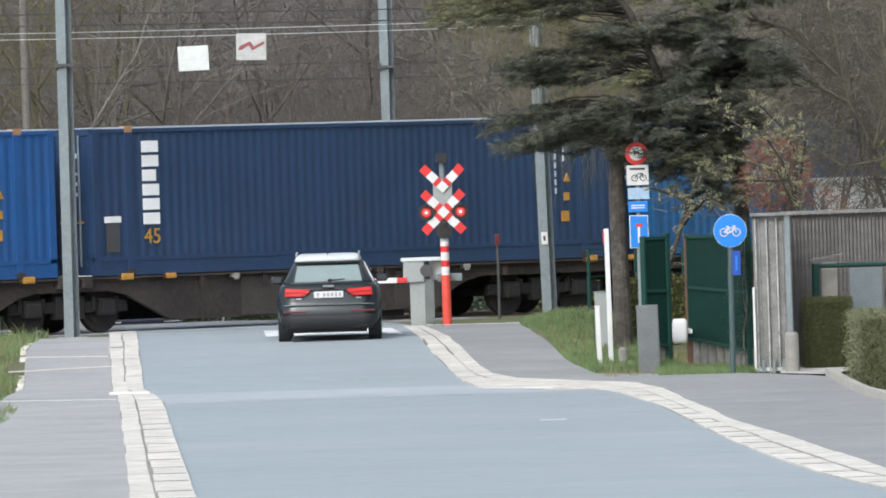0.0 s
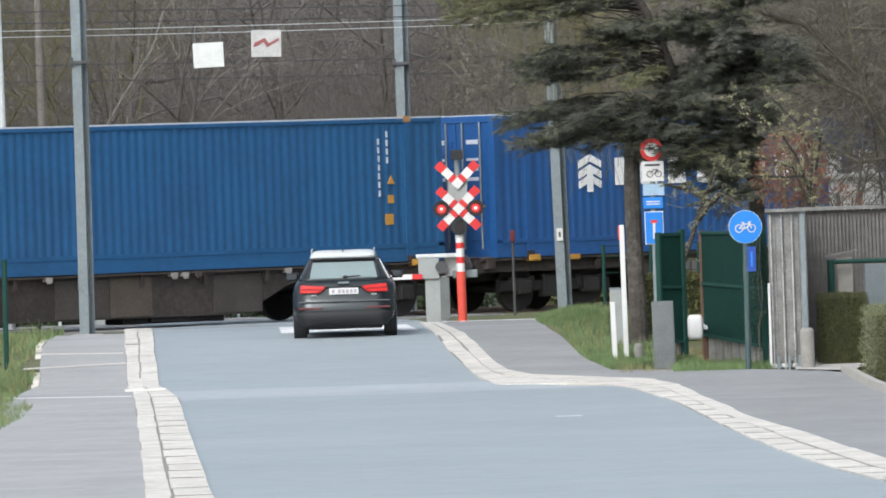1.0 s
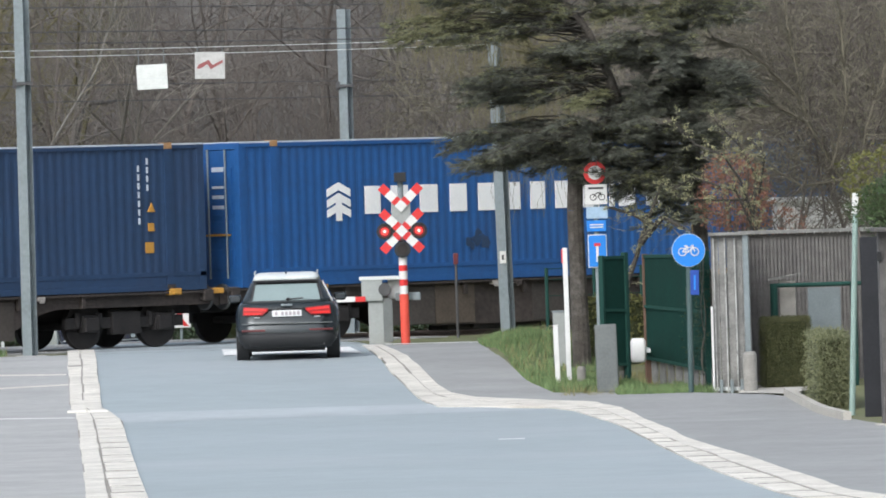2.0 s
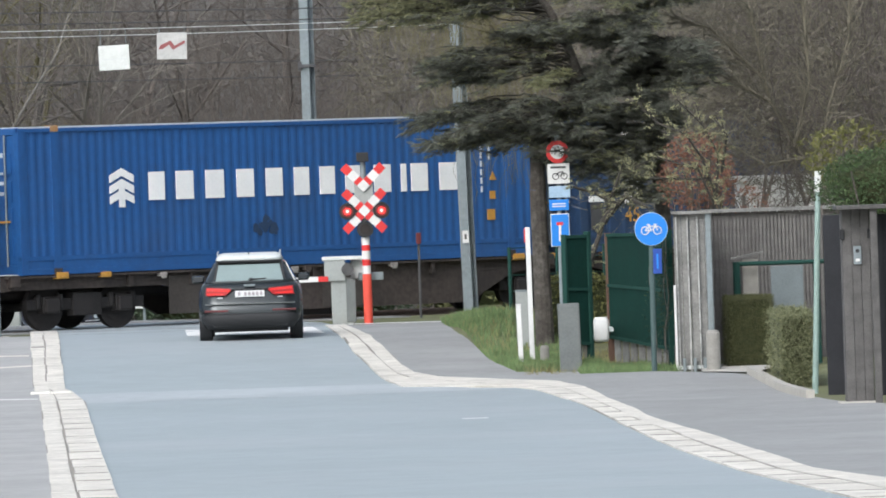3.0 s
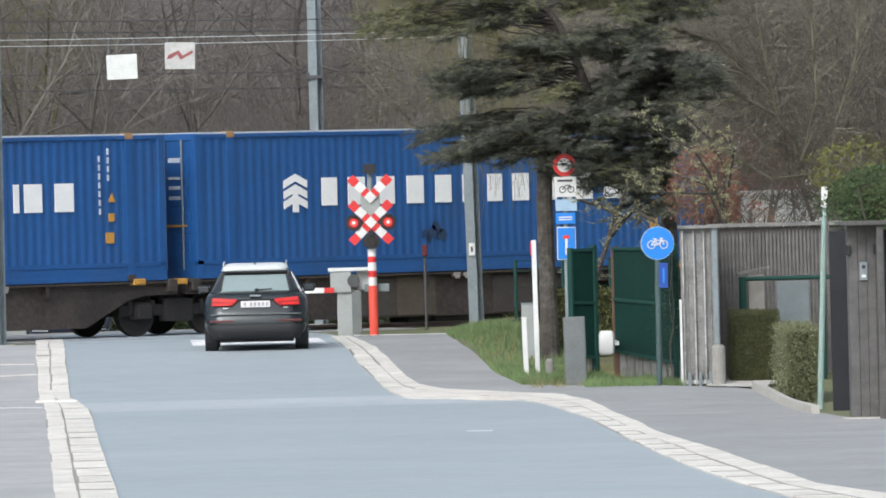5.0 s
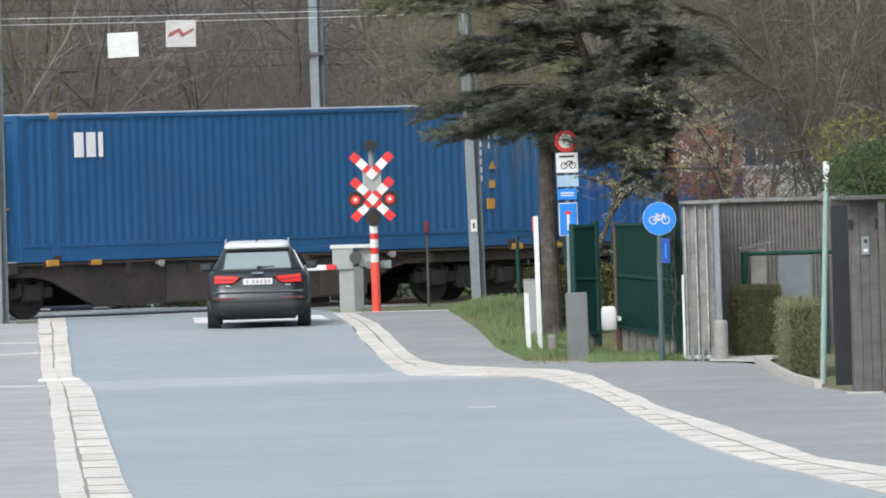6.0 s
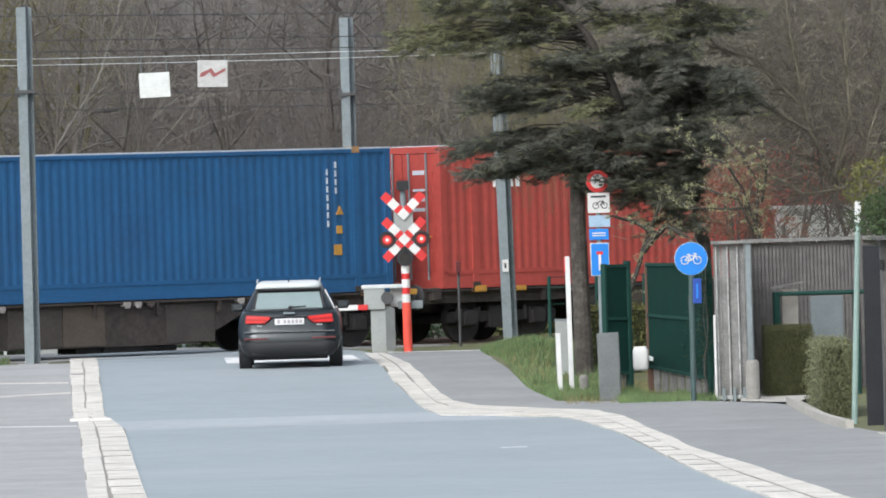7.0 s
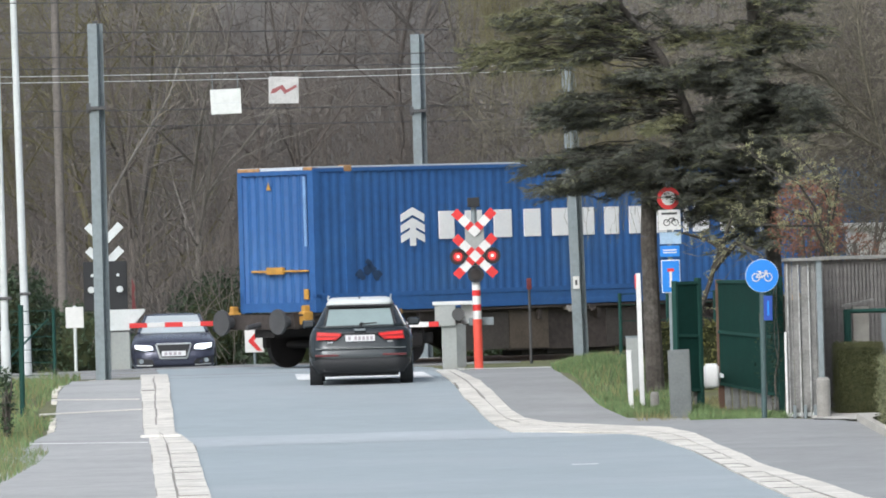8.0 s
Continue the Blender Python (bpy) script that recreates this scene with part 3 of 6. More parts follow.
def wagon(m):
    """A wagon of two halves on three bogies, 28.7 m between the couplings; the rear box's end lies at x = 0."""
    w = thing("flat_wagon", m, "rust-brown articulated container flat wagon on dark bogies", "wagon", "wagons of the train")
    mid = LENGTH + 0.44
    for a, b, ja, jb in ((-0.35, mid - 0.1, False, True), (mid + 0.1, 2 * mid + 0.35, True, False)):
        for y in (0.12, 2.14):
            bm = prism(bmesh.new(), sill(a, b, ja, jb), y, y + 0.1)
            sd = part("side_sill", bm, RUST, w, "rust-brown side sill with a deep belly")
            if y < 1:
                for x in np.arange(a + 3.0, b - 2.5, 1.55):
                    part("stiffener", boxes((x, x + 0.09, 0.03, 0.13, 0.80, 1.04)), RUST, sd)
                part("edge_flange", boxes((a, b, 0.0, 0.14, 1.03, 1.07)), RUST, sd)
                xm = (a + b) / 2
                part("web_panel", boxes((xm - 1.66, xm - 0.63, 0.100, 0.122, 0.23, 1.0), bevel=0.01), PANEL_TAN, sd, "tan dusty web panel")
                part("web_panel", boxes((xm - 3.0, xm - 1.68, 0.102, 0.122, 0.23, 0.98), bevel=0.01), PANEL_GREY, sd, "grey-brown web panel")
                part("web_panel", boxes((xm + 0.9, xm + 2.1, 0.102, 0.122, 0.23, 0.98), bevel=0.01), PANEL_GREY, sd, "grey-brown web panel")
                for x, p in ((xm - 3.3, PALE_LUMP), (xm - 0.24, PALE_LUMP), (xm + 0.03, PALE_LUMP), (xm + 0.36, RUST), (xm + 2.6, PALE_LUMP)):
                    part("lashing_lug", boxes((x, x + 0.17, -0.03, 0.1, 0.97, 1.055), (x + 0.03, x + 0.14, -0.045, 0.0, 0.93, 0.99), bevel=0.015), p, sd, "worn steel lashing lug")
                part("brake_gear", boxes((xm - 1.2, xm + 1.3, 0.3, 0.9, 0.08, 0.2), (xm - 0.6, xm + 0.4, 0.2, 0.5, 0.1, 0.32), bevel=0.03), BOGIE, sd)
        part("floor_beam", boxes((a, b, 0.9, 1.5, 0.62, 1.0), *[(x, x + 0.25, 0.2, 2.2, 0.8, 1.03) for x in np.linspace(a + 0.1, b - 0.4, 6)]), BOGIE, w)
        for x in (a + 1.18 if not ja else a + 1.0, b - 1.2):
            part("twist_lock", boxes((x, x + 0.30, -0.02, 0.12, 1.0, 1.13), (x + 0.08, x + 0.22, -0.04, 0.0, 1.02, 1.07), bevel=0.02), YELLOW, w, "yellow twist-lock bracket")
            part("twist_lock", boxes((x + 1.1, x + 1.36, -0.01, 0.12, 1.0, 1.11), bevel=0.02), YELLOW, w, "orange twist-lock bracket")
        for x in (a + 0.06, b - 0.34):
            part("end_bracket", boxes((x, x + 0.24, -0.02, 0.16, 0.86, 1.10), bevel=0.03), RUST, w)
    for x in (1.75, mid, 2 * mid - 1.75):
        bogie(w, x)
    for x, s in ((-0.35, -1), (2 * mid + 0.35, 1)):
        part("headstock", boxes((min(x, x + s * 0.12), max(x, x + s * 0.12), 0.12, 2.24, 0.78, 1.07)), RUST, w)
        for y in (0.30, 2.06):
            part("buffer", rods(((x, y, 0.93), (x + s * 0.34, y, 0.93), 0.10), ((x + s * 0.34, y, 0.93), (x + s * 0.40, y, 0.93), 0.25), n=16), DARK, w, "round dark buffer")
        part("coupling", rods(((x, 1.18, 0.9), (x + s * 0.45, 1.18, 0.82), 0.05), n=8), DARK, w)
    return w


# boxes from the head of the train to its tail: kind and place of the rear end along the train
KINDS = {"B": ("emblem", BOX_BLUE, "bright blue corrugated container with a white emblem and word blocks"),
         "L": ("plain_end", BOX_BLUE_LIT, "bright blue corrugated container with a plain ribbed end"),
         "C": ("three", BOX_TEAL, "sea-blue corrugated container with a small white mark"),
         "R": ("three", BOX_RED, "orange-red corrugated container with a small white mark"),
         "N": ("upright", BOX_NAVY, "navy blue corrugated container with an upright white marking"),
         "W": ("brown", BOX_BROWN, "brown-red corrugated container with an upright white marking")}
ROW = [("B", 217.0), ("C", 202.3), ("N", 187.94), ("B", 173.62), ("C", 158.87), ("B", 144.57), ("N", 130.29), ("B", 115.91), ("B", 101.09), ("W", 86.79), ("B", 72.0), ("B", 57.83), ("C", 43.2), ("R", 28.88), ("C", 14.19), ("L", 0.0)]
ADVANCE = [(0, -190.43), (0.5, -178.68), (1, -166.35), (1.5, -154.56), (1.7, -149.71), (2.8, -123.03), (3, -118.27), (3.5, -106.53), (4, -94.06), (4.5, -82.3), (4.7, -77.47), (5.8, -50.61), (6, -45.79), (6.5, -33.98), (7, -21.6), (7.5, -10.02), (8, 2.19)]


def on_track(x, z=0.0):
    return TRACK @ Matrix.Translation((x, 0, z))


MOVING = []
first = {}
for code, place in ROW:
    m0 = on_track(ADVANCE[0][1] + place, BASE)
    if code in first:
        c = copy_thing(first[code], m0)
    else:
        c = first[code] = container(*KINDS[code], m0)
    MOVING.append((c, place, BASE))
first_wagon = None
for k in range(1, len(ROW), 2):
    place = ROW[k][1]
    m0 = on_track(ADVANCE[0][1] + place)
    w = copy_thing(first_wagon, m0) if first_wagon else wagon(m0)
    first_wagon = first_wagon or w
    MOVING.append((w, place, 0.0))
    if k == 3:
        for x0, x1, z0, z1 in ((4.72, 4.98, 0.74, 0.96), (5.04, 5.20, 0.68, 0.92), (5.26, 5.46, 0.64, 0.90), (5.52, 5.58, 0.60, 0.88)):
            part("scrawl_bar", boxes((x0, x1, 0.085, 0.118, z0, z1)), SCRAWL, w, "pale smeared bar on the dirty sill")
# bright locking brackets on the tail of the last wagon
for y in (-0.03, WIDE - 0.15):
    part("end_lock_bracket", boxes((-0.33, -0.10, y, y + 0.18, 0.86, 1.12), (-0.29, -0.14, y + 0.03, y + 0.15, 1.08, 1.24), bevel=0.03), YELLOW, w, "orange-yellow locking bracket")


def motions():
    for ob, place, z in MOVING:
        walk(ob, [(t, on_track(s + place, z)) for t, s in ADVANCE])


# ---------------------------------------------------------------- cars
def wheel(car, x, y, r=0.34, width=0.22):
    s = 1 if x > 0 else -1
    ty = part("wheel", rods(((x - s * width, y, r), (x, y, r), r), n=28), TYRE, car, "black tyre")
    part("rim", rods(((x - s * 0.04, y, r), (x + s * 0.004, y, r), r * 0.66), n=20), GALV, ty, "grey alloy rim")
    for k in range(5):
        a = 2 * math.pi * k / 5
        part("spoke", rods(((x + s * 0.0, y, r), (x + s * 0.0, y + 0.6 * r * math.cos(a), r + 0.6 * r * math.sin(a)), 0.016), n=6), GALV, ty)


def quad_slab(pts, thick=0.02):
    """A thin plate through four points, drawn out along its normal."""
    bm = bmesh.new()
    p = [Vector(q) for q in pts]
    n = (p[1] - p[0]).cross(p[2] - p[0]).normalized() * thick
    a = [bm.verts.new(q) for q in p]
    b = [bm.verts.new(q + n) for q in p]
    k = len(p)
    bm.faces.new(a[::-1])
    bm.faces.new(b)
    for i in range(k):
        bm.faces.new((a[i], a[(i + 1) % k], b[(i + 1) % k], b[i]))
    bmesh.ops.recalc_face_normals(bm, faces=bm.faces)
    return bm


def suv(m):
    m = m @ Matrix.Diagonal((1, 1, 0.965, 1))
    c = thing("car", m, "dark grey compact SUV waiting with its tail lights lit", "car")
    part("body", loft([(0.24, 0.80, 0.12, 4.25, 0.25), (0.34, 0.86, 0.03, 4.33, 0.30), (0.46, 0.895, 0.0, 4.38, 0.32), (0.60, 0.91, 0.0, 4.39, 0.34), (0.66, 0.915, 0.05, 4.38, 0.34),
                       (0.74, 0.915, 0.075, 4.36, 0.34), (0.84, 0.905, 0.085, 4.30, 0.34), (0.94, 0.885, 0.11, 4.15, 0.34), (1.01, 0.855, 0.15, 3.65, 0.30), (1.05, 0.82, 0.20, 3.25, 0.28)], 6), CAR_GREY, c)
    part("cabin", loft([(1.03, 0.815, 0.19, 3.2, 0.26), (1.12, 0.775, 0.26, 3.0, 0.26), (1.26, 0.70, 0.39, 2.7, 0.25), (1.40, 0.625, 0.52, 2.4, 0.24), (1.48, 0.585, 0.56, 2.2, 0.22),
                        (1.535, 0.55, 0.60, 2.05, 0.22), (1.565, 0.50, 0.75, 1.95, 0.2)], 6), CAR_GREY, c)
    # sky reflection on the dark roof, done as a shell in pale paint
    part("roof", loft([(1.462, 0.595, 0.46, 2.22, 0.16), (1.53, 0.568, 0.50, 2.12, 0.18), (1.56, 0.54, 0.60, 2.05, 0.2), (1.582, 0.47, 0.85, 1.9, 0.2)], 6), GALV_LIGHT, c, "roof in pale grey for reflected sky")
    part("rear_window", quad_slab([(-0.60, 0.235, 1.09), (0.60, 0.235, 1.09), (0.54, 0.44, 1.38), (-0.54, 0.44, 1.38)], 0.012), CAR_GLASS, c, "rear window coloured pale for reflected sky")
    part("window_surround", quad_slab([(-0.66, 0.255, 1.05), (0.66, 0.255, 1.05), (0.57, 0.50, 1.45), (-0.57, 0.50, 1.45)], 0.008), BLACK, c)
    part("spoiler", boxes((-0.55, 0.55, 0.40, 0.72, 1.425, 1.465), bevel=0.015), BLACK, c)
    for s in (-1, 1):
        part("roof_rail", rods(((s * 0.555, 0.62, 1.56), (s * 0.555, 0.72, 1.605), 0.016), ((s * 0.555, 0.72, 1.605), (s * 0.555, 2.0, 1.605), 0.016), n=8), CAR_SILVER, c, "aluminium roof rail")
        part("side_window", quad_slab([(s * 0.80, 0.55, 1.06), (s * 0.80, 2.9, 1.06), (s * 0.63, 2.35, 1.42), (s * 0.63, 0.75, 1.42)], 0.02), GLASS_DARK, c)
        tl = part("tail_light", quad_slab([(s * 0.775, 0.105, 0.835), (s * 0.43, 0.062, 0.83), (s * 0.325, 0.055, 0.915), (s * 0.335, 0.055, 0.955), (s * 0.755, 0.110, 0.985)][::-s], 0.05), TAIL_DEEP, c, "dark red tail light lens")
        part("light_strip", quad_slab([(s * 0.755, 0.052, 0.93), (s * 0.37, 0.010, 0.905), (s * 0.355, 0.010, 0.935), (s * 0.74, 0.056, 0.972)][::-s], 0.012), TAIL, tl, "lit red light strip")
        part("light_strip", quad_slab([(s * 0.76, 0.052, 0.848), (s * 0.50, 0.020, 0.845), (s * 0.43, 0.014, 0.872), (s * 0.755, 0.052, 0.885)][::-s], 0.012), TAIL, tl, "lit red light strip")
        part("reflector", boxes((s * 0.60 - 0.21, s * 0.60 + 0.21, -0.008, 0.05, 0.535, 0.57), bevel=0.008), TAIL_DULL, c)
        mir = part("wing_mirror", loft([(1.02, 0.09, 0.0, 0.16, 0.05), (1.09, 0.115, -0.02, 0.18, 0.06), (1.16, 0.10, 0.0, 0.16, 0.05)], 3), CAR_GREY, c)
        mir.matrix_local = pose(s * 0.945, 2.55, 0, 0, 0, 0)
        part("mirror_glass", boxes((-0.085, 0.085, -0.03, -0.012, 1.045, 1.14), bevel=0.006), GLASS_DARK, mir)
        for y in (0.82, 3.42):
            wheel(c, s * 0.905, y)
            part("wheel_arch", rods(((s * 0.70, y, 0.36), (s * 0.912, y, 0.36), 0.40), n=24), BLACK, c)
        part("exhaust_side", boxes((s * 0.55 - 0.12, s * 0.55 + 0.12, 0.02, 0.12, 0.26, 0.32), bevel=0.01), BLACK, c)
        part("model_badge", boxes((s * 0.53 - 0.05, s * 0.53 + 0.05, 0.065, 0.09, 0.78, 0.80)), GALV_LIGHT, c)
    # grey strip drawn for the light caught by the tailgate crease
    part("crease_highlight", boxes((-0.80, 0.80, 0.020, 0.06, 0.665, 0.682), bevel=0.008), GREY_DARKER, c, "dull grey line painted for light on the tailgate crease")
    part("bumper", loft([(0.22, 0.76, 0.06, 0.5, 0.2), (0.34, 0.84, -0.03, 0.5, 0.28), (0.44, 0.87, -0.035, 0.5, 0.3), (0.50, 0.86, -0.01, 0.5, 0.3)], 6), BLACK, c, "black lower bumper")
    part("number_plate", boxes((-0.26, 0.26, 0.045, 0.08, 0.80, 0.915), bevel=0.006), PLATE, c, "white number plate with dull bars")
    for k, x in enumerate((-0.21, -0.10, -0.03, 0.04, 0.11, 0.18)):
        part("plate_bar", boxes((x, x + 0.045, 0.038, 0.05, 0.825, 0.89)), PLATE_INK, c)
    part("badge", boxes((-0.10, 0.10, 0.085, 0.12, 0.99, 1.03), bevel=0.012), GALV, c, "plain silver badge")
    # black bar on the surface, painted shade of a recess over the plate
    part("recess_shade", boxes((-0.40, 0.40, 0.066, 0.1, 0.925, 0.955)), BLACK, c)
    part("wiper", rods(((0.03, 0.235, 1.11), (0.30, 0.25, 1.125), 0.016), ((0.0, 0.22, 1.1), (0.05, 0.25, 1.12), 0.03), n=8), BLACK, c)
    part("antenna", rods(((0.0, 0.75, 1.57), (0.0, 0.68, 1.61), 0.018, 0.008), n=8), BLACK, c)
    part("underbody", boxes((-0.66, 0.66, 0.2, 4.0, 0.16, 0.3)), BLACK, c)
    return c


suv(pose(-1.52, 160.0, gz(160.3) - 0.005, 0.6, 0, 0))


def coupe(m):
    """Front at y = 0, facing -y."""
    c = thing("car", m, "blue-grey low coupe waiting with headlights on", "car")
    part("body", loft([(0.17, 0.84, 0.08, 4.5, 0.35), (0.28, 0.90, 0.0, 4.6, 0.42), (0.45, 0.925, 0.0, 4.62, 0.48), (0.60, 0.925, 0.06, 4.6, 0.5), (0.72, 0.915, 0.18, 4.55, 0.5), (0.80, 0.88, 0.38, 4.5, 0.5),
                       (0.87, 0.84, 0.75, 4.4, 0.5), (0.93, 0.80, 1.15, 4.2, 0.4)], 6), CAR_BLUE, c)
    part("cabin", loft([(0.90, 0.80, 1.15, 4.1, 0.35), (1.05, 0.73, 1.55, 3.9, 0.33), (1.2, 0.65, 1.95, 3.5, 0.3), (1.30, 0.58, 2.2, 3.2, 0.28), (1.355, 0.50, 2.4, 3.0, 0.25), (1.37, 0.40, 2.5, 2.9, 0.2)], 6), CAR_BLUE, c)
    part("windscreen", quad_slab([(0.72, 1.20, 0.95), (-0.72, 1.20, 0.95), (-0.57, 2.12, 1.32), (0.57, 2.12, 1.32)], 0.02), WINDSCREEN, c, "windscreen coloured pale for reflected grey sky")
    part("grille", quad_slab([(-0.36, -0.015, 0.68), (-0.27, -0.03, 0.40), (0.27, -0.03, 0.40), (0.36, -0.015, 0.68)], 0.03), BLACK, c, "dark grille with a pale frame")
    for z in (0.44, 0.56, 0.63):
        part("grille_bar", boxes((-0.29, 0.29, -0.036, -0.02, z, z + 0.012)), DARK, c)
    fr = bmesh.new()
    for a, b in (((-0.37, 0.0, 0.69), (-0.28, -0.02, 0.39)), ((-0.28, -0.02, 0.39), (0.28, -0.02, 0.39)), ((0.28, -0.02, 0.39), (0.37, 0.0, 0.69)), ((0.37, 0.0, 0.69), (-0.37, 0.0, 0.69))):
        rod(fr, a, b, 0.028, n=6)
    part("grille_frame", fr, CAR_SILVER, c)
    part("badge", boxes((-0.13, 0.13, -0.035, 0.0, 0.60, 0.655), bevel=0.01), CAR_SILVER, c, "plain silver badge")
    part("number_plate", boxes((-0.26, 0.26, -0.06, -0.02, 0.43, 0.54), bevel=0.006), PLATE, c, "white number plate with dull bars")
    for x in (-0.2, -0.1, 0.0, 0.1):
        part("plate_bar", boxes((x, x + 0.06, -0.066, -0.05, 0.455, 0.515)), PLATE_INK, c)
    for s in (-1, 1):
        part("headlight", quad_slab([(s * 0.44, 0.035, 0.575), (s * 0.62, 0.08, 0.555), (s * 0.80, 0.17, 0.60), (s * 0.82, 0.20, 0.68), (s * 0.46, 0.06, 0.645)][::s], 0.045), HEADLIGHT, c, "lit white headlight")
        part("headlight_surround", quad_slab([(s * 0.40, 0.045, 0.53), (s * 0.62, 0.09, 0.515), (s * 0.85, 0.20, 0.57), (s * 0.86, 0.22, 0.70), (s * 0.42, 0.07, 0.665)][::s], 0.03), BLACK, c)
        part("pillar_trim", rods(((s * 0.73, 1.19, 0.95), (s * 0.57, 2.12, 1.325), 0.03), n=6), CAR_BLUE, c)
        part("air_intake", quad_slab([(s * 0.42, -0.005, 0.26), (s * 0.78, 0.09, 0.26), (s * 0.80, 0.10, 0.40), (s * 0.46, -0.005, 0.36)][::s], 0.02), BLACK, c)
        part("fog_lamp", rods(((s * 0.70, 0.06, 0.33), (s * 0.70, 0.03, 0.33), 0.05), n=12), GALV, c)
        mir = part("wing_mirror", loft([(0.93, 0.09, 0.0, 0.14, 0.05), (1.0, 0.11, -0.01, 0.15, 0.05), (1.05, 0.09, 0.0, 0.14, 0.05)], 3), CAR_BLUE, c)
        mir.matrix_local = pose(s * 0.98, 1.65, 0, 0, 0, 0)
        for y in (0.95, 3.7):
            wheel(c, s * 0.915, y, 0.33, 0.24)
    part("lip", boxes((-0.7, 0.7, -0.01, 0.2, 0.17, 0.21), bevel=0.02), BLACK, c)
    for s in (-1, 1):
        part("lip_trim", rods(((s * 0.46, -0.02, 0.235), (s * 0.80, 0.07, 0.245), 0.012), n=6), CAR_SILVER, c)
    part("underbody", boxes((-0.7, 0.7, 0.2, 4.2, 0.12, 0.25)), BLACK, c)
    return c


coupe(pose(-5.88, 195.0, gz(196.2) + 0.02, -0.8, 0, 2))

# ---------------------------------------------------------------- railway fixtures
def mast(x, y, top, lean, label):
    m = thing("overhead_line_mast", pose(x, y, 0.70, 0, lean, 0), label, "mast", "overhead line masts")
    h = top - 0.70
    turn = pose(0, 0, 0, 0, 0, -32)
    for name, row in (("flange", (-0.105, 0.105, -0.105, -0.09, 0, h)), ("flange", (-0.105, 0.105, 0.09, 0.105, 0, h)), ("web", (-0.012, 0.012, -0.09, 0.09, 0, h))):
        part(name, boxes(row), GALV, m).matrix_local = turn
    part("clamp", boxes((-0.17, 0.17, -0.17, 0.17, h - 1.62, h - 1.56), (-0.20, -0.1, -0.05, 0.05, h - 1.68, h - 1.5)), DARK, m)
    part("top_cap", boxes((-0.05, 0.05, -0.04, 0.04, h - 0.02, h + 0.05)), DARK, m)
    part("footing", boxes((-0.3, 0.3, -0.3, 0.3, -0.5, 0.07), bevel=0.03), STONE, m)
    return m


mast(-6.46, 170.15, 7.48, 0.2, "grey galvanised steel mast beside the footpath")
rm = mast(2.63, 175.85, 7.6, -1.0, "grey galvanised steel mast with a white label")
part("label_plate", boxes((-0.10, 0.02, -0.18, -0.165, 1.50, 1.74)), WHITE, rm, "small white plate with a dark bar")
part("label_bar", boxes((-0.06, -0.02, -0.186, -0.178, 1.57, 1.67)), DARK, rm)
mast(-0.42, 188.0, 7.5, 0.0, "grey galvanised steel mast behind the tracks")

def wire(name, a, b, sag, r, material, label, n=10):
    a, b = Vector(a), Vector(b)
    v, f = [], []
    for i in range(n + 1):
        p = a.lerp(b, i / n) - Vector((0, 0, 4 * sag * (i / n) * (1 - i / n)))
        for k in range(5):
            w = 2 * math.pi * k / 5
            v.append((p.x, p.y + r * math.cos(w), p.z + r * math.sin(w)))
            if i:
                f.append(((i - 1) * 5 + k, (i - 1) * 5 + (k + 1) % 5, i * 5 + (k + 1) % 5, i * 5 + k))
    return tagged(sheet(name, v, f, material), label, "cable")


wire("span_wire", (-12.5, 167.4, 6.55), (2.5, 175.8, 6.58), 0.05, 0.007, GALV_LIGHT, "pale span wire between two masts")
wire("span_wire", (-12.5, 167.4, 6.45), (2.5, 175.8, 6.46), 0.06, 0.007, GALV_LIGHT, "pale lower span wire between two masts")
U = Vector((math.cos(radians(TURN)), math.sin(radians(TURN)), 0))
for p, z, r in (((-4.9, 184.0), 7.35, 0.012), ((-4.9, 184.0), 7.12, 0.012), ((-2.0, 189.0), 6.30, 0.01), ((-2.0, 189.0), 7.9, 0.012), ((-4.2, 177.0), 8.25, 0.012), ((-1.0, 188.5), 5.95, 0.01)):
    a, b = Vector((*p, z)) - U * 45, Vector((*p, z)) + U * 45
    wire("overhead_wire", a, b, 0.25, r, DARK, "dark overhead line wire along the tracks", 14)

for x0, x1, z0, z1, y, red, lab in ((-4.33, -3.75, 5.73, 6.20, 171.5, False, "blank white warning board hung over the road"), (-3.24, -2.67, 5.90, 6.41, 171.8, True, "white board with a red lightning arrow hung over the road")):
    s = thing("hanging_sign", pose((x0 + x1) / 2, y, z0, 0, 1.2 if red else -1.5, 0), lab, "sign", "signs over the road")
    w, h = (x1 - x0) / 2, z1 - z0
    part("board", boxes((-w, w, -0.012, 0.012, 0, h), bevel=0.01), mat("weathered_white_board", (0.60, 0.62, 0.60), 0.6, var=0.12, scale=6) if not red else mat("greyed_white_board", (0.44, 0.44, 0.43), 0.6, var=0.22, scale=6, dirt=(0.33, 0.32, 0.31), dirt_amount=0.7), s)
    for x in (-w + 0.05, w - 0.05):
        part("hanger", rods(((x, 0, h), (x, 0, 6.50 - z0), 0.007), n=5), GALV, s)
    if red:
        part("arrow", prism(bmesh.new(), [(-0.25, 0.19), (-0.22, 0.27), (-0.02, 0.36), (0.05, 0.26), (0.24, 0.36), (0.25, 0.31), (0.02, 0.18), (-0.05, 0.28), (-0.17, 0.20)], -0.018, -0.012), mat("faded_dull_red", (0.25, 0.075, 0.075), 0.6, var=0.2, scale=8), s, "red zigzag arrow")
    else:
        part("seam", boxes((-w + 0.02, w - 0.02, -0.016, -0.01, h * 0.42, h * 0.45)), GALV_LIGHT, s)


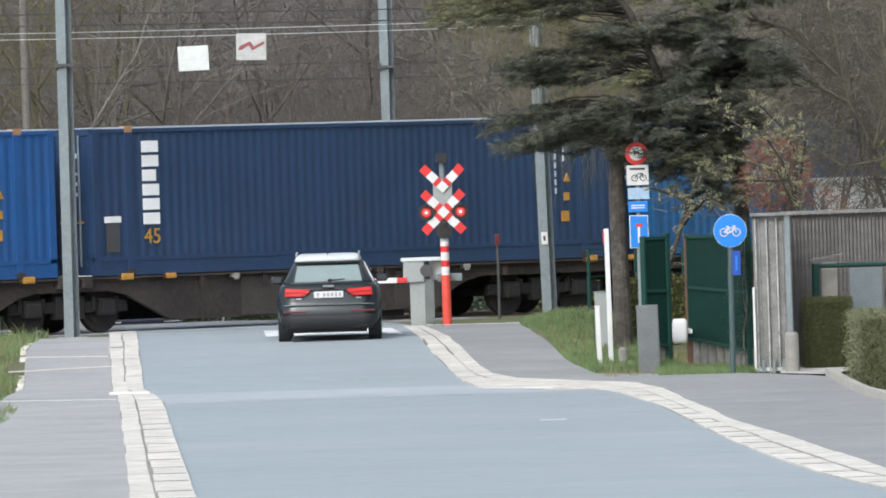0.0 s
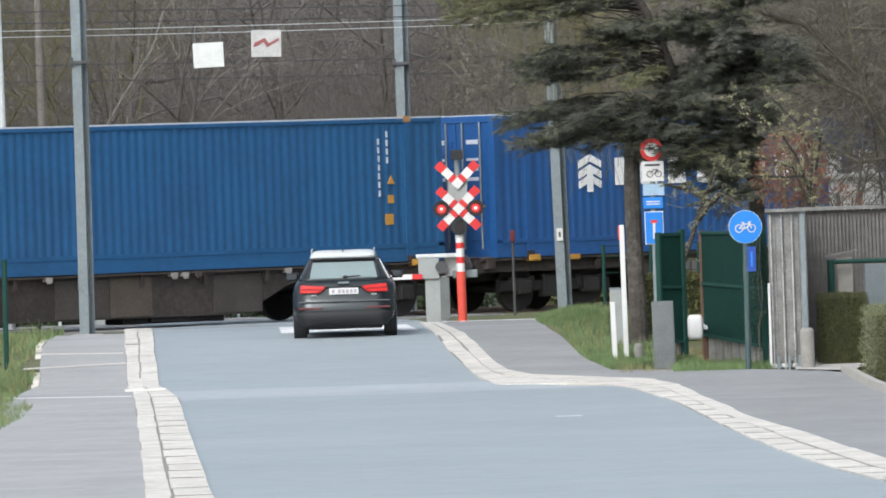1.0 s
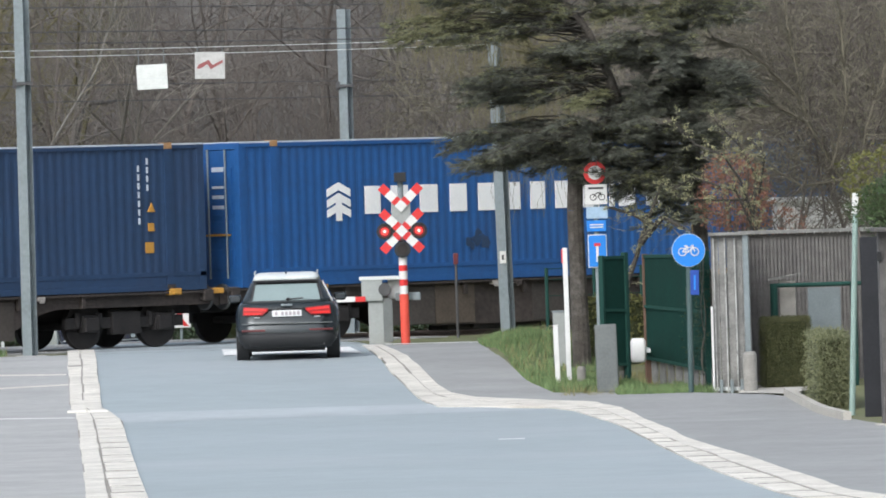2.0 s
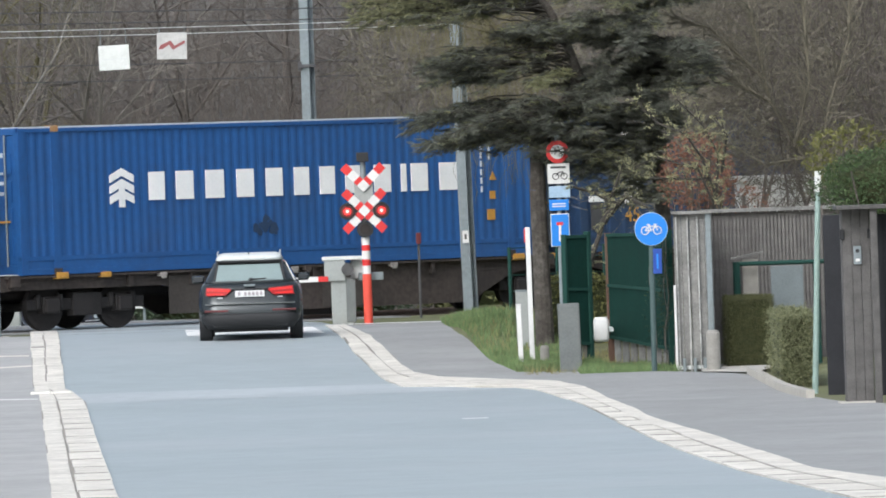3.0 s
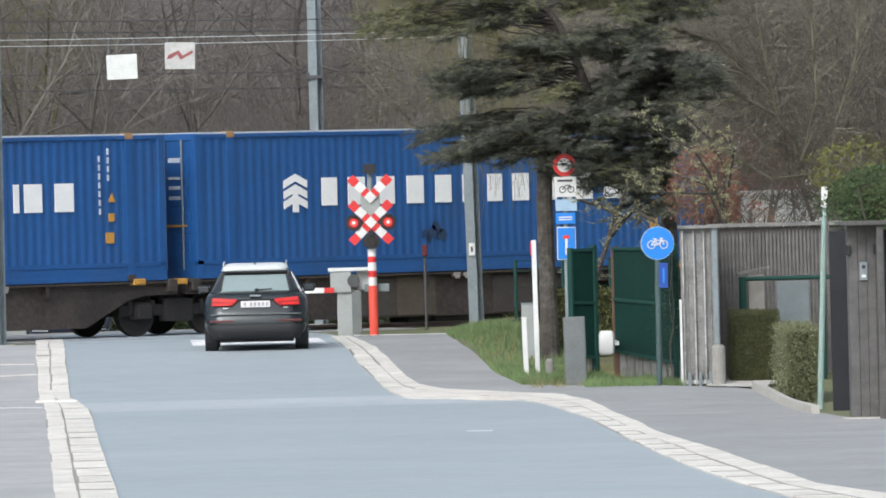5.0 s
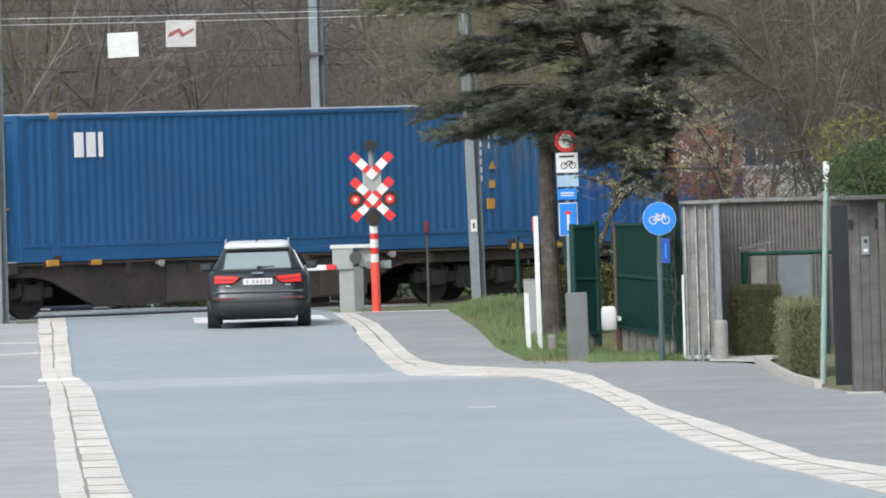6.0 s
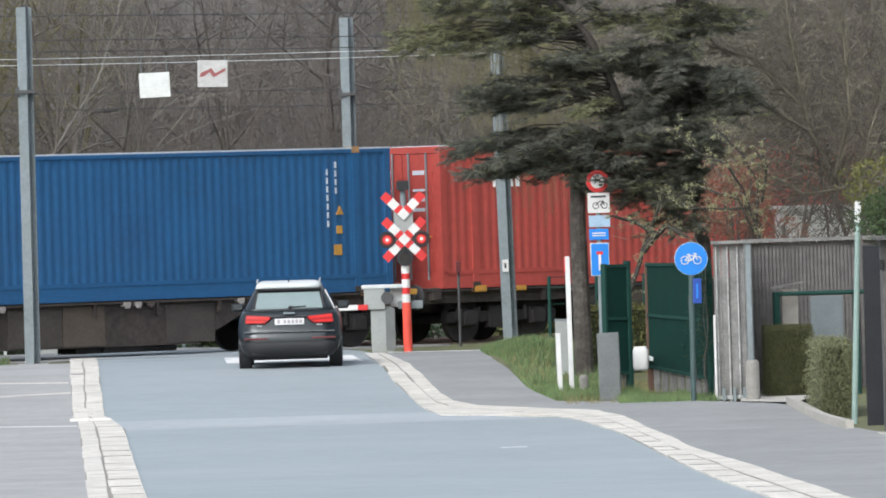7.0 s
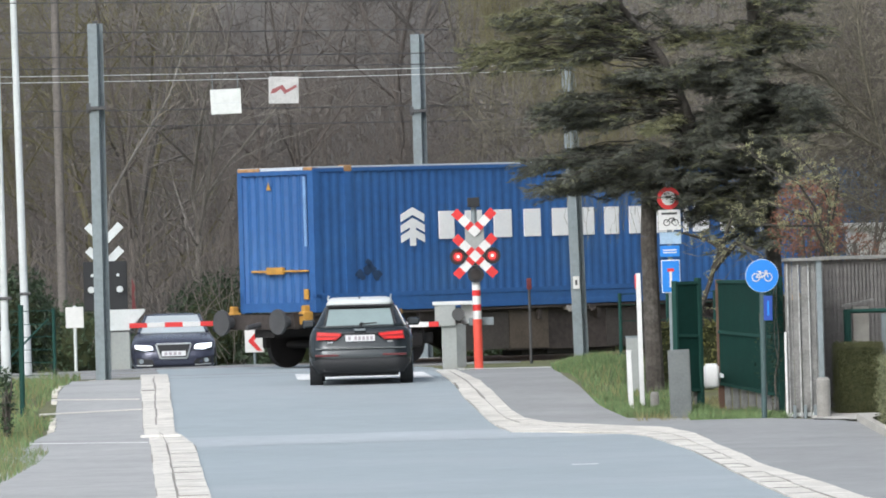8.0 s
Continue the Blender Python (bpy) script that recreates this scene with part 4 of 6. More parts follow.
def saltire(parent, z, half, arms, y=-0.06, faces=(WHITE, RED), width=0.165):
    """Slanting arms, each cut into red and white fields."""
    for sx, sz in arms:
        n = 3
        for k in range(n):
            a, b = half * k / n, half * (k + 1) / n
            if k == 0:
                a = 0.055
            c = Matrix.Translation((0, 0, z)) @ pose(0, 0, 0, 0, -45 if sx * sz > 0 else 45, 0)
            d = sx
            bm = boxes((min(a * d, b * d), max(a * d, b * d), y - 0.012, y + 0.012, -width / 2, width / 2))
            bmesh.ops.transform(bm, matrix=c, verts=bm.verts)
            part("cross_arm", bm, faces[(k + 1) % 2] if len(faces) > 1 else faces[0], parent)
    bm = boxes((-0.085, 0.085, y - 0.02, y + 0.008, -0.085, 0.085))
    bmesh.ops.transform(bm, matrix=Matrix.Translation((0, 0, z)) @ pose(0, 0, 0, 0, 45, 0), verts=bm.verts)
    part("cross_centre", bm, faces[0], parent)


sig = thing("crossing_signal", pose(0.61, 171.65, 0.78, 0, -0.3, 0), "red and white crossing signal with double cross and red lamps", "crossing signal")
part("post", rods(((0, 0, -0.1), (0, 0, 0.92), 0.085), n=16), ORANGE_RED, sig, "orange-red lower post")
for k, (z0, z1, mt) in enumerate(((0.92, 1.08, WHITE), (1.08, 1.20, RED), (1.20, 1.36, WHITE), (1.36, 1.47, RED), (1.47, 1.62, WHITE))):
    part("post_band", rods(((0, 0, z0), (0, 0, z1), 0.08), n=16), mt, sig)
part("upper_post", rods(((0, 0.03, 1.60), (0, 0.03, 3.05), 0.055), n=12), GALV, sig)
part("mounting_plate", boxes((-0.18, 0.18, -0.03, 0.0, 1.95, 2.75), bevel=0.01), GREY_BOX, sig, "grey plate behind the crosses")
part("top_box", boxes((-0.115, 0.115, -0.14, 0.12, 3.05, 3.23), bevel=0.015), BLACK, sig, "black box on top")
saltire(sig, 2.60, 0.53, ((-1, 1), (1, 1)))
saltire(sig, 2.12, 0.53, ((-1, 1), (1, 1), (-1, -1), (1, -1)), y=-0.09)
for x, z, lit in ((-0.325, 2.12, True), (0.325, 2.12, True), (0.0, 1.77, False)):
    head = part("lamp_head", rods(((x, 0.02, z), (x, -0.125, z), 0.158), n=28), BLACK, sig, "round black lamp head")
    if lit:
        part("lens_rim", rods(((x, -0.12, z), (x, -0.132, z), 0.108), n=24), LAMP_RIM, head, "deep red outer lens")
    part("lens", rods(((x, -0.12, z), (x, -0.142, z), 0.066 if lit else 0.10), n=24), LAMP_RED if lit else LAMP_OFF, head, "glowing red lens" if lit else "dark lens")
    if lit:
        part("lens_core", rods(((x, -0.14, z), (x, -0.148, z), 0.03), n=16), LAMP_CORE, head, "bright lamp core")
    part("visor", rods(((x, -0.11, z + 0.135), (x, -0.25, z + 0.12), 0.03), n=8), BLACK, head)

bar = thing("barrier_machine", pose(0.14, 171.9, 0.78), "grey level crossing barrier machine with its arm down", "barrier")
part("pedestal", boxes((-0.22, 0.20, -0.2, 0.2, -0.05, 0.86), bevel=0.02), GREY_BOX, bar)
part("pedestal_door", boxes((0.06, 0.24, -0.22, 0.1, 0.02, 0.82), bevel=0.01), GREY_DARKER, bar)
part("housing", boxes((-0.34, 0.06, -0.26, 0.26, 0.80, 1.22), bevel=0.02), GREY_BOX, bar)
part("housing_lid", boxes((-0.38, 0.42, -0.28, 0.28, 1.20, 1.27), bevel=0.015), GALV_LIGHT, bar, "pale lid")
part("side_plate", boxes((0.16, 0.42, -0.05, 0.0, 0.84, 1.22), bevel=0.01), GALV_LIGHT, bar)
part("gear_head", rods(((0.10, -0.32, 1.02), (0.10, 0.3, 1.02), 0.12), n=16), DARK, bar)
part("counterweight", boxes((0.3, 0.78, -0.1, 0.02, 0.80, 0.95), bevel=0.02), GALV, bar)
for k, (xa, xb) in enumerate(((-0.46, -0.27), (-0.98, -0.46), (-1.48, -0.98), (-1.98, -1.48), (-2.42, -1.98))):
    part("arm_field", boxes((xa, xb, -0.30, -0.25, 0.80, 0.90), bevel=0.01), WHITE if k % 2 else RED, bar)

fp = thing("whistle_post", pose(1.66, 177.4, 0.70), "thin dark post with a small red fitting", "post")
part("post", rods(((0, 0, 0), (0, 0, 1.62), 0.028), n=10), DARK, fp)
part("fitting", boxes((-0.05, 0.05, -0.08, 0.05, 1.50, 1.72), bevel=0.015), TAIL_DULL, fp)

# far side of the crossing
fs = thing("crossing_signal", pose(-7.12, 190.0, 0.62), "back of a grey crossing signal with white crosses beyond the tracks", "crossing signal")
part("post", rods(((0, 0, -0.3), (0, 0, 3.4), 0.07), n=12), GALV, fs)
saltire(fs, 2.75, 0.50, ((-1, 1), (1, 1)), faces=(GALV_LIGHT,), y=-0.05)
saltire(fs, 2.25, 0.50, ((-1, 1), (1, 1), (-1, -1), (1, -1)), faces=(GALV_LIGHT,), y=-0.03)
part("back_board", boxes((-0.46, 0.46, -0.09, -0.06, 1.30, 2.34), bevel=0.02), BLACK, fs, "dark back board")
for x in (-0.3, 0.3):
    part("lamp_back", rods(((x, -0.09, 1.75), (x, -0.16, 1.75), 0.07), n=12), GALV_LIGHT, fs)
    part("bolt", rods(((x * 0.9, -0.09, 2.05), (x * 0.9, -0.12, 2.05), 0.035), n=8), GALV_LIGHT, fs)
fb = thing("barrier_machine", pose(-6.80, 188.4, 0.66), "grey barrier machine beyond the tracks, arm lowered", "barrier")
part("pedestal", boxes((-0.2, 0.22, -0.2, 0.2, -0.3, 0.85), bevel=0.02), GREY_BOX, fb)
part("housing", prism(bmesh.new(), [(-0.36, 0.86), (0.22, 0.86), (0.54, 1.24), (0.54, 1.29), (-0.36, 1.29)], -0.22, 0.22), GALV_LIGHT, fb)
part("pedestal_edge", boxes((-0.26, -0.19, -0.23, 0.1, -0.3, 0.84)), DARK, fb)
part("housing_foot", boxes((-0.25, 0.32, -0.2, 0.2, 0.80, 0.87), bevel=0.02), DARK, fb)
for k in range(5):
    part("arm_field", boxes((0.22 + 0.37 * k, 0.59 + 0.37 * k, -0.30, -0.24, 0.90, 1.0), bevel=0.01), RED if k % 2 == 0 else WHITE, fb)
part("arm_tip", boxes((2.07, 2.14, -0.30, -0.24, 0.90, 1.0), bevel=0.01), WHITE, fb)
part("warning_flag", prism(bmesh.new(), [(0.28, 1.3), (0.37, 1.25), (0.33, 1.6), (0.36, 1.75), (0.29, 1.95)], -0.1, -0.08), TAIL_DULL, fb, "orange-red plastic strip")
ws = thing("roadside_sign", pose(-7.79, 190.0, 0.6), "small white sign panel on a pale post", "sign")
part("panel", boxes((-0.19, 0.19, -0.03, 0.0, 0.98, 1.42), bevel=0.01), WHITE, ws)
part("post", rods(((0, 0.03, -0.3), (0, 0.03, 1.45), 0.035), n=10), GALV_LIGHT, ws)
ch = thing("chevron_sign", pose(-4.25, 200.5, 0.48), "red and white bend chevron sign on a post", "sign")
part("panel", boxes((-0.21, 0.21, -0.03, 0.0, 0.35, 0.86), bevel=0.008), WHITE, ch)
part("chevron", prism(bmesh.new(), [(-0.14, 0.60), (0.06, 0.83), (0.17, 0.83), (-0.01, 0.60), (0.17, 0.38), (0.06, 0.38)], -0.04, -0.03), RED, ch)
part("post", rods(((0, 0.03, -0.3), (0, 0.03, 0.8), 0.03), n=8), GALV, ch)
tp = thing("telegraph_pole", pose(-8.66, 205.0, 0.4), "weathered grey wooden pole against the wood", "pole")
part("shaft", rods(((0, 0, -0.4), (0, 0, 10.2), 0.11, 0.085), n=12), BARK_GREY, tp)
for x, y, z, r, lean, lab in ((-8.28, 178.3, 0.70, 0.085, -0.5, "pale grey steel lamp post beside the track"), (-8.02, 164.6, 0.70, 0.075, -0.2, "pale grey steel lamp post by the verge")):
    lp = thing("street_lamp", pose(x, y, z, 0, lean, 0), lab, "street lamp", "street lamps")
    part("shaft", rods(((0, 0, -0.1), (0, 0, 8.6), r, r * 0.72), n=14), GALV_LIGHT, lp)
    part("base_sleeve", rods(((0, 0, -0.1), (0, 0, 1.1), r * 1.2), n=14), GALV_LIGHT, lp)
    part("clamp", boxes((-0.09, 0.14, -0.09, 0.09, 1.66, 1.72), bevel=0.02), DARK, lp)
    part("lamp_arm", rods(((0, 0, 8.5), (0.9, 0.2, 8.9), 0.035), n=8), GALV_LIGHT, lp)
    part("lamp_head", boxes((0.85, 1.5, 0.08, 0.36, 8.85, 8.98), bevel=0.03), GALV_LIGHT, lp)

# green wire fence on the near left
gf = thing("wire_fence", pose(-8.0, 176.5, 0.70), "dark green wire mesh fence behind the verge", "fence")
for k in range(6):
    part("fence_post", rods(((-1.7 * k + 0.35, 0.35 * k, 0), (-1.7 * k + 0.35, 0.35 * k, 1.4), 0.035), n=8), GREEN_POST, gf)
for z in (0.1, 0.35, 0.6, 0.85, 1.1, 1.36):
    part("fence_wire", rods(((0.35, 0, z), (-8.2, 1.75, z), 0.008), n=5), GREEN_POST, gf)
part("brace", rods(((-0.9, 0.2, 0.1), (0.25, 0.02, 1.2), 0.02), n=6), GREEN_POST, gf)
gp = thing("fence_post", pose(-7.2, 153.0, 0.44), "green metal post in the grass", "post")
part("post", rods(((0, 0, 0), (0.02, 0, 1.9), 0.045), n=10), GREEN_POST, gp)


# ---------------------------------------------------------------- the right-hand roadside
def disc(r, y0, y1, z, n=40):
    return prism(bmesh.new(), ring(n, r, 0, z), y0, y1)


cs = thing("cycle_route_sign", pose(5.08, 145.3, 0.18, 0, 0.6, 0), "round blue cycle path sign with white bicycle on dark post", "road sign")
part("post", rods(((0, 0.03, 0), (0, 0.03, 2.62), 0.045), n=12), mat("dark_green_grey_post", (0.05, 0.085, 0.085), 0.6), cs)
part("disc", disc(0.262, -0.03, 0.0, 2.34), BLUE_SIGN, cs)
part("rim", prism(bmesh.new(), ring(40, 0.268, 0, 2.34), -0.024, 0.004), WHITE, cs, "thin white rim")
bike = bmesh.new()
for cx in (-0.10, 0.10):
    pts = [(cx + 0.062 * math.cos(a), -0.04, 2.315 + 0.062 * math.sin(a)) for a in np.linspace(0, 2 * math.pi, 17)]
    for a, b in zip(pts, pts[1:]):
        rod(bike, a, b, 0.0085, n=5)
for a, b in (((-0.10, 2.315), (-0.03, 2.385)), ((-0.03, 2.385), (0.07, 2.385)), ((0.07, 2.385), (0.0, 2.31)), ((0.0, 2.31), (-0.03, 2.385)), ((-0.10, 2.315), (0.0, 2.31)), ((0.10, 2.315), (0.065, 2.41)), ((0.04, 2.415), (0.09, 2.415)), ((-0.035, 2.385), (-0.04, 2.405)), ((-0.07, 2.408), (-0.015, 2.408))):
    rod(bike, (a[0], -0.04, a[1]), (b[0], -0.04, b[1]), 0.0095, n=5)
part("bicycle_symbol", bike, WHITE, cs, "white bicycle symbol")
part("sub_plate", boxes((0.02, 0.16, -0.03, 0.0, 1.62, 2.02), bevel=0.008), mat("navy_plate", (0.012, 0.055, 0.30), 0.5), cs, "narrow navy blue plate")
part("sub_plate_mark", boxes((0.075, 0.105, -0.036, -0.03, 1.70, 1.94)), BLUE_SIGN, cs)

rs = thing("road_sign_post", pose(3.85, 153.8, 0.072) @ Matrix.Diagonal((1.04, 1.04, 1.04, 1)), "grey post with a red-ringed disc, white panel and blue signs", "road sign")
part("post", rods(((0, 0.04, 0), (0, 0.04, 3.9), 0.04), n=12), GALV, rs)
part("ring_disc", disc(0.185, -0.025, 0.0, 3.62), RED, rs, "red ring of a prohibition disc")
part("disc_face", disc(0.115, -0.035, -0.024, 3.62), WHITE, rs)
part("disc_bars", boxes((-0.05, 0.05, -0.041, -0.034, 3.62, 3.66)), DARK, rs)
part("white_panel", boxes((-0.17, 0.19, -0.025, 0.0, 3.10, 3.43), bevel=0.01), WHITE, rs)
bk = bmesh.new()
for cx in (-0.04, 0.10):
    pts = [(cx + 0.05 * math.cos(a), -0.03, 3.22 + 0.05 * math.sin(a)) for a in np.linspace(0, 2 * math.pi, 13)]
    for a, b in zip(pts, pts[1:]):
        rod(bk, a, b, 0.007, n=4)
for a, b in (((-0.04, 3.22), (0.02, 3.29)), ((0.02, 3.29), (0.08, 3.29)), ((0.08, 3.30), (0.10, 3.22)), ((0.03, 3.22), (0.08, 3.29))):
    rod(bk, (a[0], -0.03, a[1]), (b[0], -0.03, b[1]), 0.008, n=4)
part("bicycle_symbol", bk, DARK, rs)
part("text_bar", boxes((-0.12, 0.13, -0.03, -0.025, 3.35, 3.385)), DARK, rs)
part("pale_panel", boxes((-0.16, 0.19, -0.025, 0.0, 2.87, 3.06), bevel=0.01), mat("pale_blue_panel", (0.30, 0.42, 0.55), 0.5), rs)
part("blue_panel", boxes((-0.16, 0.16, -0.025, 0.0, 2.66, 2.84), bevel=0.01), BLUE_SIGN, rs)
part("text_bar", boxes((-0.11, 0.11, -0.03, -0.025, 2.72, 2.74), (-0.11, 0.11, -0.03, -0.025, 2.76, 2.78)), GALV_LIGHT, rs)
part("dead_end_sign", boxes((-0.14, 0.15, -0.025, 0.0, 2.08, 2.60), bevel=0.012), BLUE_SIGN, rs, "blue dead-end sign")
part("sign_border", boxes((-0.15, 0.16, -0.02, 0.003, 2.07, 2.61), bevel=0.012), WHITE, rs)
part("dead_end_stem", boxes((-0.018, 0.022, -0.032, -0.025, 2.16, 2.42)), WHITE, rs)
part("dead_end_bar", boxes((-0.05, 0.055, -0.034, -0.025, 2.42, 2.47)), RED, rs)

for name, x, y, h, r, lean, m_, lab in (("marker_post", 3.22, 149.5, 2.27, 0.04, -0.4, WHITE, "white square post with a red edge"), ("marker_post", 3.02, 148.8, 1.02, 0.04, -1.2, WHITE, "short slanting white post in the grass")):
    w = thing(name, pose(x, y, gz(y) - 0.02, 0, lean, 0), lab, "post", "white posts")
    part("post", boxes((-r, r, -r, r, 0, h), bevel=0.01), m_, w)
    if h > 2:
        part("red_edge", boxes((-r - 0.02, -r, -r, r, h - 0.25, h - 0.02)), RED, w)
    else:
        part("cap", boxes((-r - 0.005, r + 0.005, -r - 0.005, r + 0.005, h, h + 0.02)), WHITE, w)


def bollard(x, y, h, r, label):
    b = thing("bollard", pose(x, y, gz(y) + 0.0), label, "bollard", "concrete bollards")
    part("shaft", rods(((0, 0, -0.1), (0, 0, h - 0.05), r), n=20), BOLLARD, b)
    part("cap", rods(((0, 0, h - 0.05), (0, 0, h), r, r * 0.72), n=20), BOLLARD, b)


bollard(6.02, 144.85, 0.66, 0.112, "round beige concrete bollard by the driveway")
bollard(3.42, 149.4, 0.29, 0.075, "low round concrete bollard in the grass")
gb = thing("utility_cabinet", pose(3.78, 146.75, 0.2, 0, -1.0, 0), "flat slanting grey cabinet at the path edge", "cabinet")
part("body", boxes((-0.17, 0.18, -0.12, 0.12, 0, 1.15), bevel=0.012), GREY_DARKER, gb)
part("door", boxes((-0.15, 0.16, -0.132, -0.118, 0.06, 1.1), bevel=0.004), GREY_DARKER, gb)
part("plinth", boxes((-0.16, 0.17, -0.11, 0.11, -0.12, 0.02)), DARK, gb)
gc = thing("utility_cabinet", pose(3.20, 154.8, 0.45), "small weathered grey cabinet behind the tree", "cabinet")
part("body", boxes((-0.12, 0.12, -0.1, 0.1, 0, 1.02), bevel=0.01), GREY_BOX, gc)
part("lid", boxes((-0.13, 0.13, -0.11, 0.11, 1.02, 1.05)), GALV, gc)

# green steel gate leaves: (near edge, far edge, foot heights, top)
for (xa, ya), (xb, yb), za, zb, z1, lab in (((3.82, 149.6), (4.20, 149.95), 0.66, 0.62, 2.43, "narrow green steel gate leaf standing open"), ((4.52, 149.0), (5.40, 146.0), 0.745, 0.57, 2.44, "wide green steel gate panel above white pickets")):
    w = math.hypot(xb - xa, yb - ya)
    g = thing("green_gate", pose(xa, ya, 0, 0, 0, math.degrees(math.atan2(yb - ya, xb - xa))), lab, "gate", "green gate leaves")
    foot = lambda x: za + (zb - za) * x / w
    half = lambda x: (foot(x) + z1) / 2
    part("gate_panel", prism(bmesh.new(), [(0, foot(0) + 0.02), (w, foot(w) + 0.02), (w, half(w) - 0.01), (0, half(0) - 0.01)], -0.02, 0.02), GREEN_PANEL, g)
    part("gate_panel", prism(bmesh.new(), [(0, half(0) + 0.01), (w, half(w) + 0.01), (w, z1 - 0.01), (0, z1 - 0.01)], -0.02, 0.02), GREEN_PANEL, g)
    for low in (foot, half, lambda x: z1 - 0.02):
        part("gate_rail", prism(bmesh.new(), [(-0.02, low(0) - 0.022), (w + 0.02, low(w) - 0.022), (w + 0.02, low(w) + 0.028), (-0.02, low(0) + 0.028)], -0.045, 0.045), GREEN_POST, g)
    wide = w > 0.6
    part("gate_post", boxes((w - 0.04, w + 0.04, -0.05, 0.05, 0.12, z1 + 0.06), bevel=0.008), GREEN_POST, g)
    part("hanging_post", boxes((-0.05, 0.0, -0.05, 0.05, 0.2, z1 + 0.02), bevel=0.008), mat("rusty_brown_post", (0.12, 0.07, 0.05), 0.9) if wide else GREEN_POST, g)
    for x in np.arange(0.06, w - 0.04, 0.42 if wide else 0.105):
        part("picket", boxes((x, x + (0.30 if wide else 0.075), 0.03, 0.055, 0.14, foot(x) + 0.04)), WOOD_PALE, g)
wb = thing("white_canister", pose(4.31, 147.4, 0.70), "white rounded plastic box hung by the gate", "box")
part("shell", loft([(0.0, 0.10, -0.1, 0.1, 0.05), (0.05, 0.125, -0.12, 0.12, 0.06), (0.34, 0.125, -0.12, 0.12, 0.06), (0.40, 0.09, -0.1, 0.1, 0.05)], 4), WHITE, wb)
part("bracket", boxes((0.10, 0.20, -0.02, 1.6, 0.16, 0.22)), GALV_LIGHT, wb, "arm to the gate post")

# tall timber fence
fn = thing("timber_fence", pose(0, 0, 0), "tall weathered grey timber slat fence", "fence")
x = 5.47
while x < 6.0:
    part("board", boxes((x, x + 0.118, 145.50, 145.54, 0.22, 2.74)), WOOD_PALE, fn)
    x += 0.125
for x in (5.50, 5.68, 5.84):
    part("fence_rail", boxes((x, x + 0.02, 145.44, 145.5, 0.2, 2.70)), BATTEN, fn, "pale flaking upright batten")
part("corner_post", boxes((5.98, 6.07, 145.42, 145.56, 0.15, 2.76), bevel=0.01), GALV, fn, "grey-green corner post")
x = 6.09
while x < 9.2:
    part("slat", boxes((x, x + 0.042, 149.0, 149.03, 0.25, 2.73)), WOOD_GREY, fn)
    x += 0.062
part("backing", boxes((6.07, 9.2, 149.04, 149.06, 0.25, 2.71)), WOOD_GREY, fn)
part("side_panel", boxes((6.03, 6.07, 145.56, 149.0, 0.2, 2.74)), WOOD_GREY, fn)
part("coping", boxes((5.44, 6.08, 145.38, 145.62, 2.74, 2.79)), WOOD_PALE, fn)
part("coping", boxes((6.05, 9.2, 148.9, 149.1, 2.73, 2.79)), WOOD_PALE, fn)
part("base_frame", boxes((5.45, 6.0, 145.46, 145.5, 0.24, 0.30)), GALV_LIGHT, fn)
part("end_batten", boxes((5.44, 5.475, 145.4, 145.5, 0.12, 1.6)), WHITE, fn)
for x in (5.55, 5.72, 5.88):
    part("foot_bracket", boxes((x, x + 0.05, 145.38, 145.5, 0.15, 0.42)), GALV, fn)

# driveway: frame, panel, notice, lamp pole, gate post
fr = thing("gate_frame", pose(6.49, 147.2, 0.1), "green tubular frame with a grey panel behind the hedges", "frame")
part("post", rods(((0.05, 0, 0), (0.05, 0, 1.82), 0.062), n=12), GREEN_POST, fr)
part("post", rods(((1.35, 0, 0), (1.35, 0, 1.79), 0.05), n=12), GREEN_POST, fr)
part("top_rail", rods(((0.0, 0, 1.79), (1.55, 0, 1.79), 0.035), n=10), GREEN_POST, fr)
part("grey_panel", boxes((0.60, 1.13, -0.03, 0.0, 0.3, 1.74), bevel=0.01), mat("blue_grey_sheet", (0.135, 0.160, 0.170), 0.6, var=0.15, scale=4), fr, "blue-grey sheet panel")
nb = thing("notice_board", pose(6.76, 147.4, 0.06), "small weathered board with a slanting roof", "notice board")
part("post", boxes((-0.03, 0.03, 0.0, 0.05, 0, 1.5)), WOOD_GREY, nb)
part("board", boxes((-0.12, 0.14, -0.03, 0.02, 1.32, 1.9), bevel=0.01), mat("beige_notice_sheet", (0.30, 0.285, 0.26), 0.8, var=0.15, scale=8), nb)
bm = boxes((-0.30, 0.24, -0.12, 0.12, -0.015, 0.015))
bmesh.ops.transform(bm, matrix=pose(0, 0, 1.97, 0, -10, 0), verts=bm.verts)
part("roof", bm, WOOD_PALE, nb)
sl = thing("sign_pole", pose(7.15, 135.7, 0.0, 0, 2.6, 0), "thin leaning pale green pole with a white head", "pole")
part("shaft", rods(((0, 0, 0), (0, 0, 3.28), 0.045, 0.04), n=12), mat("pale_green_pole", (0.25, 0.34, 0.31), 0.6), sl)
part("head", boxes((-0.05, 0.04, -0.05, 0.05, 3.05, 3.36), bevel=0.012), WHITE, sl)
gd = thing("entrance_gate", pose(7.08, 128.0, 0.0), "dark panel gate with grey timber posts and an intercom", "gate")
part("dark_panel", boxes((-0.02, 0.24, 2.4, 2.45, 0.12, 2.72), bevel=0.01), WOOD_DARK, gd)
for k in range(3):
    part("post_board", boxes((0.12 + 0.128 * k, 0.243 + 0.128 * k, -0.02, 0.03, 0.06, 2.80), bevel=0.006), WOOD_POST, gd)
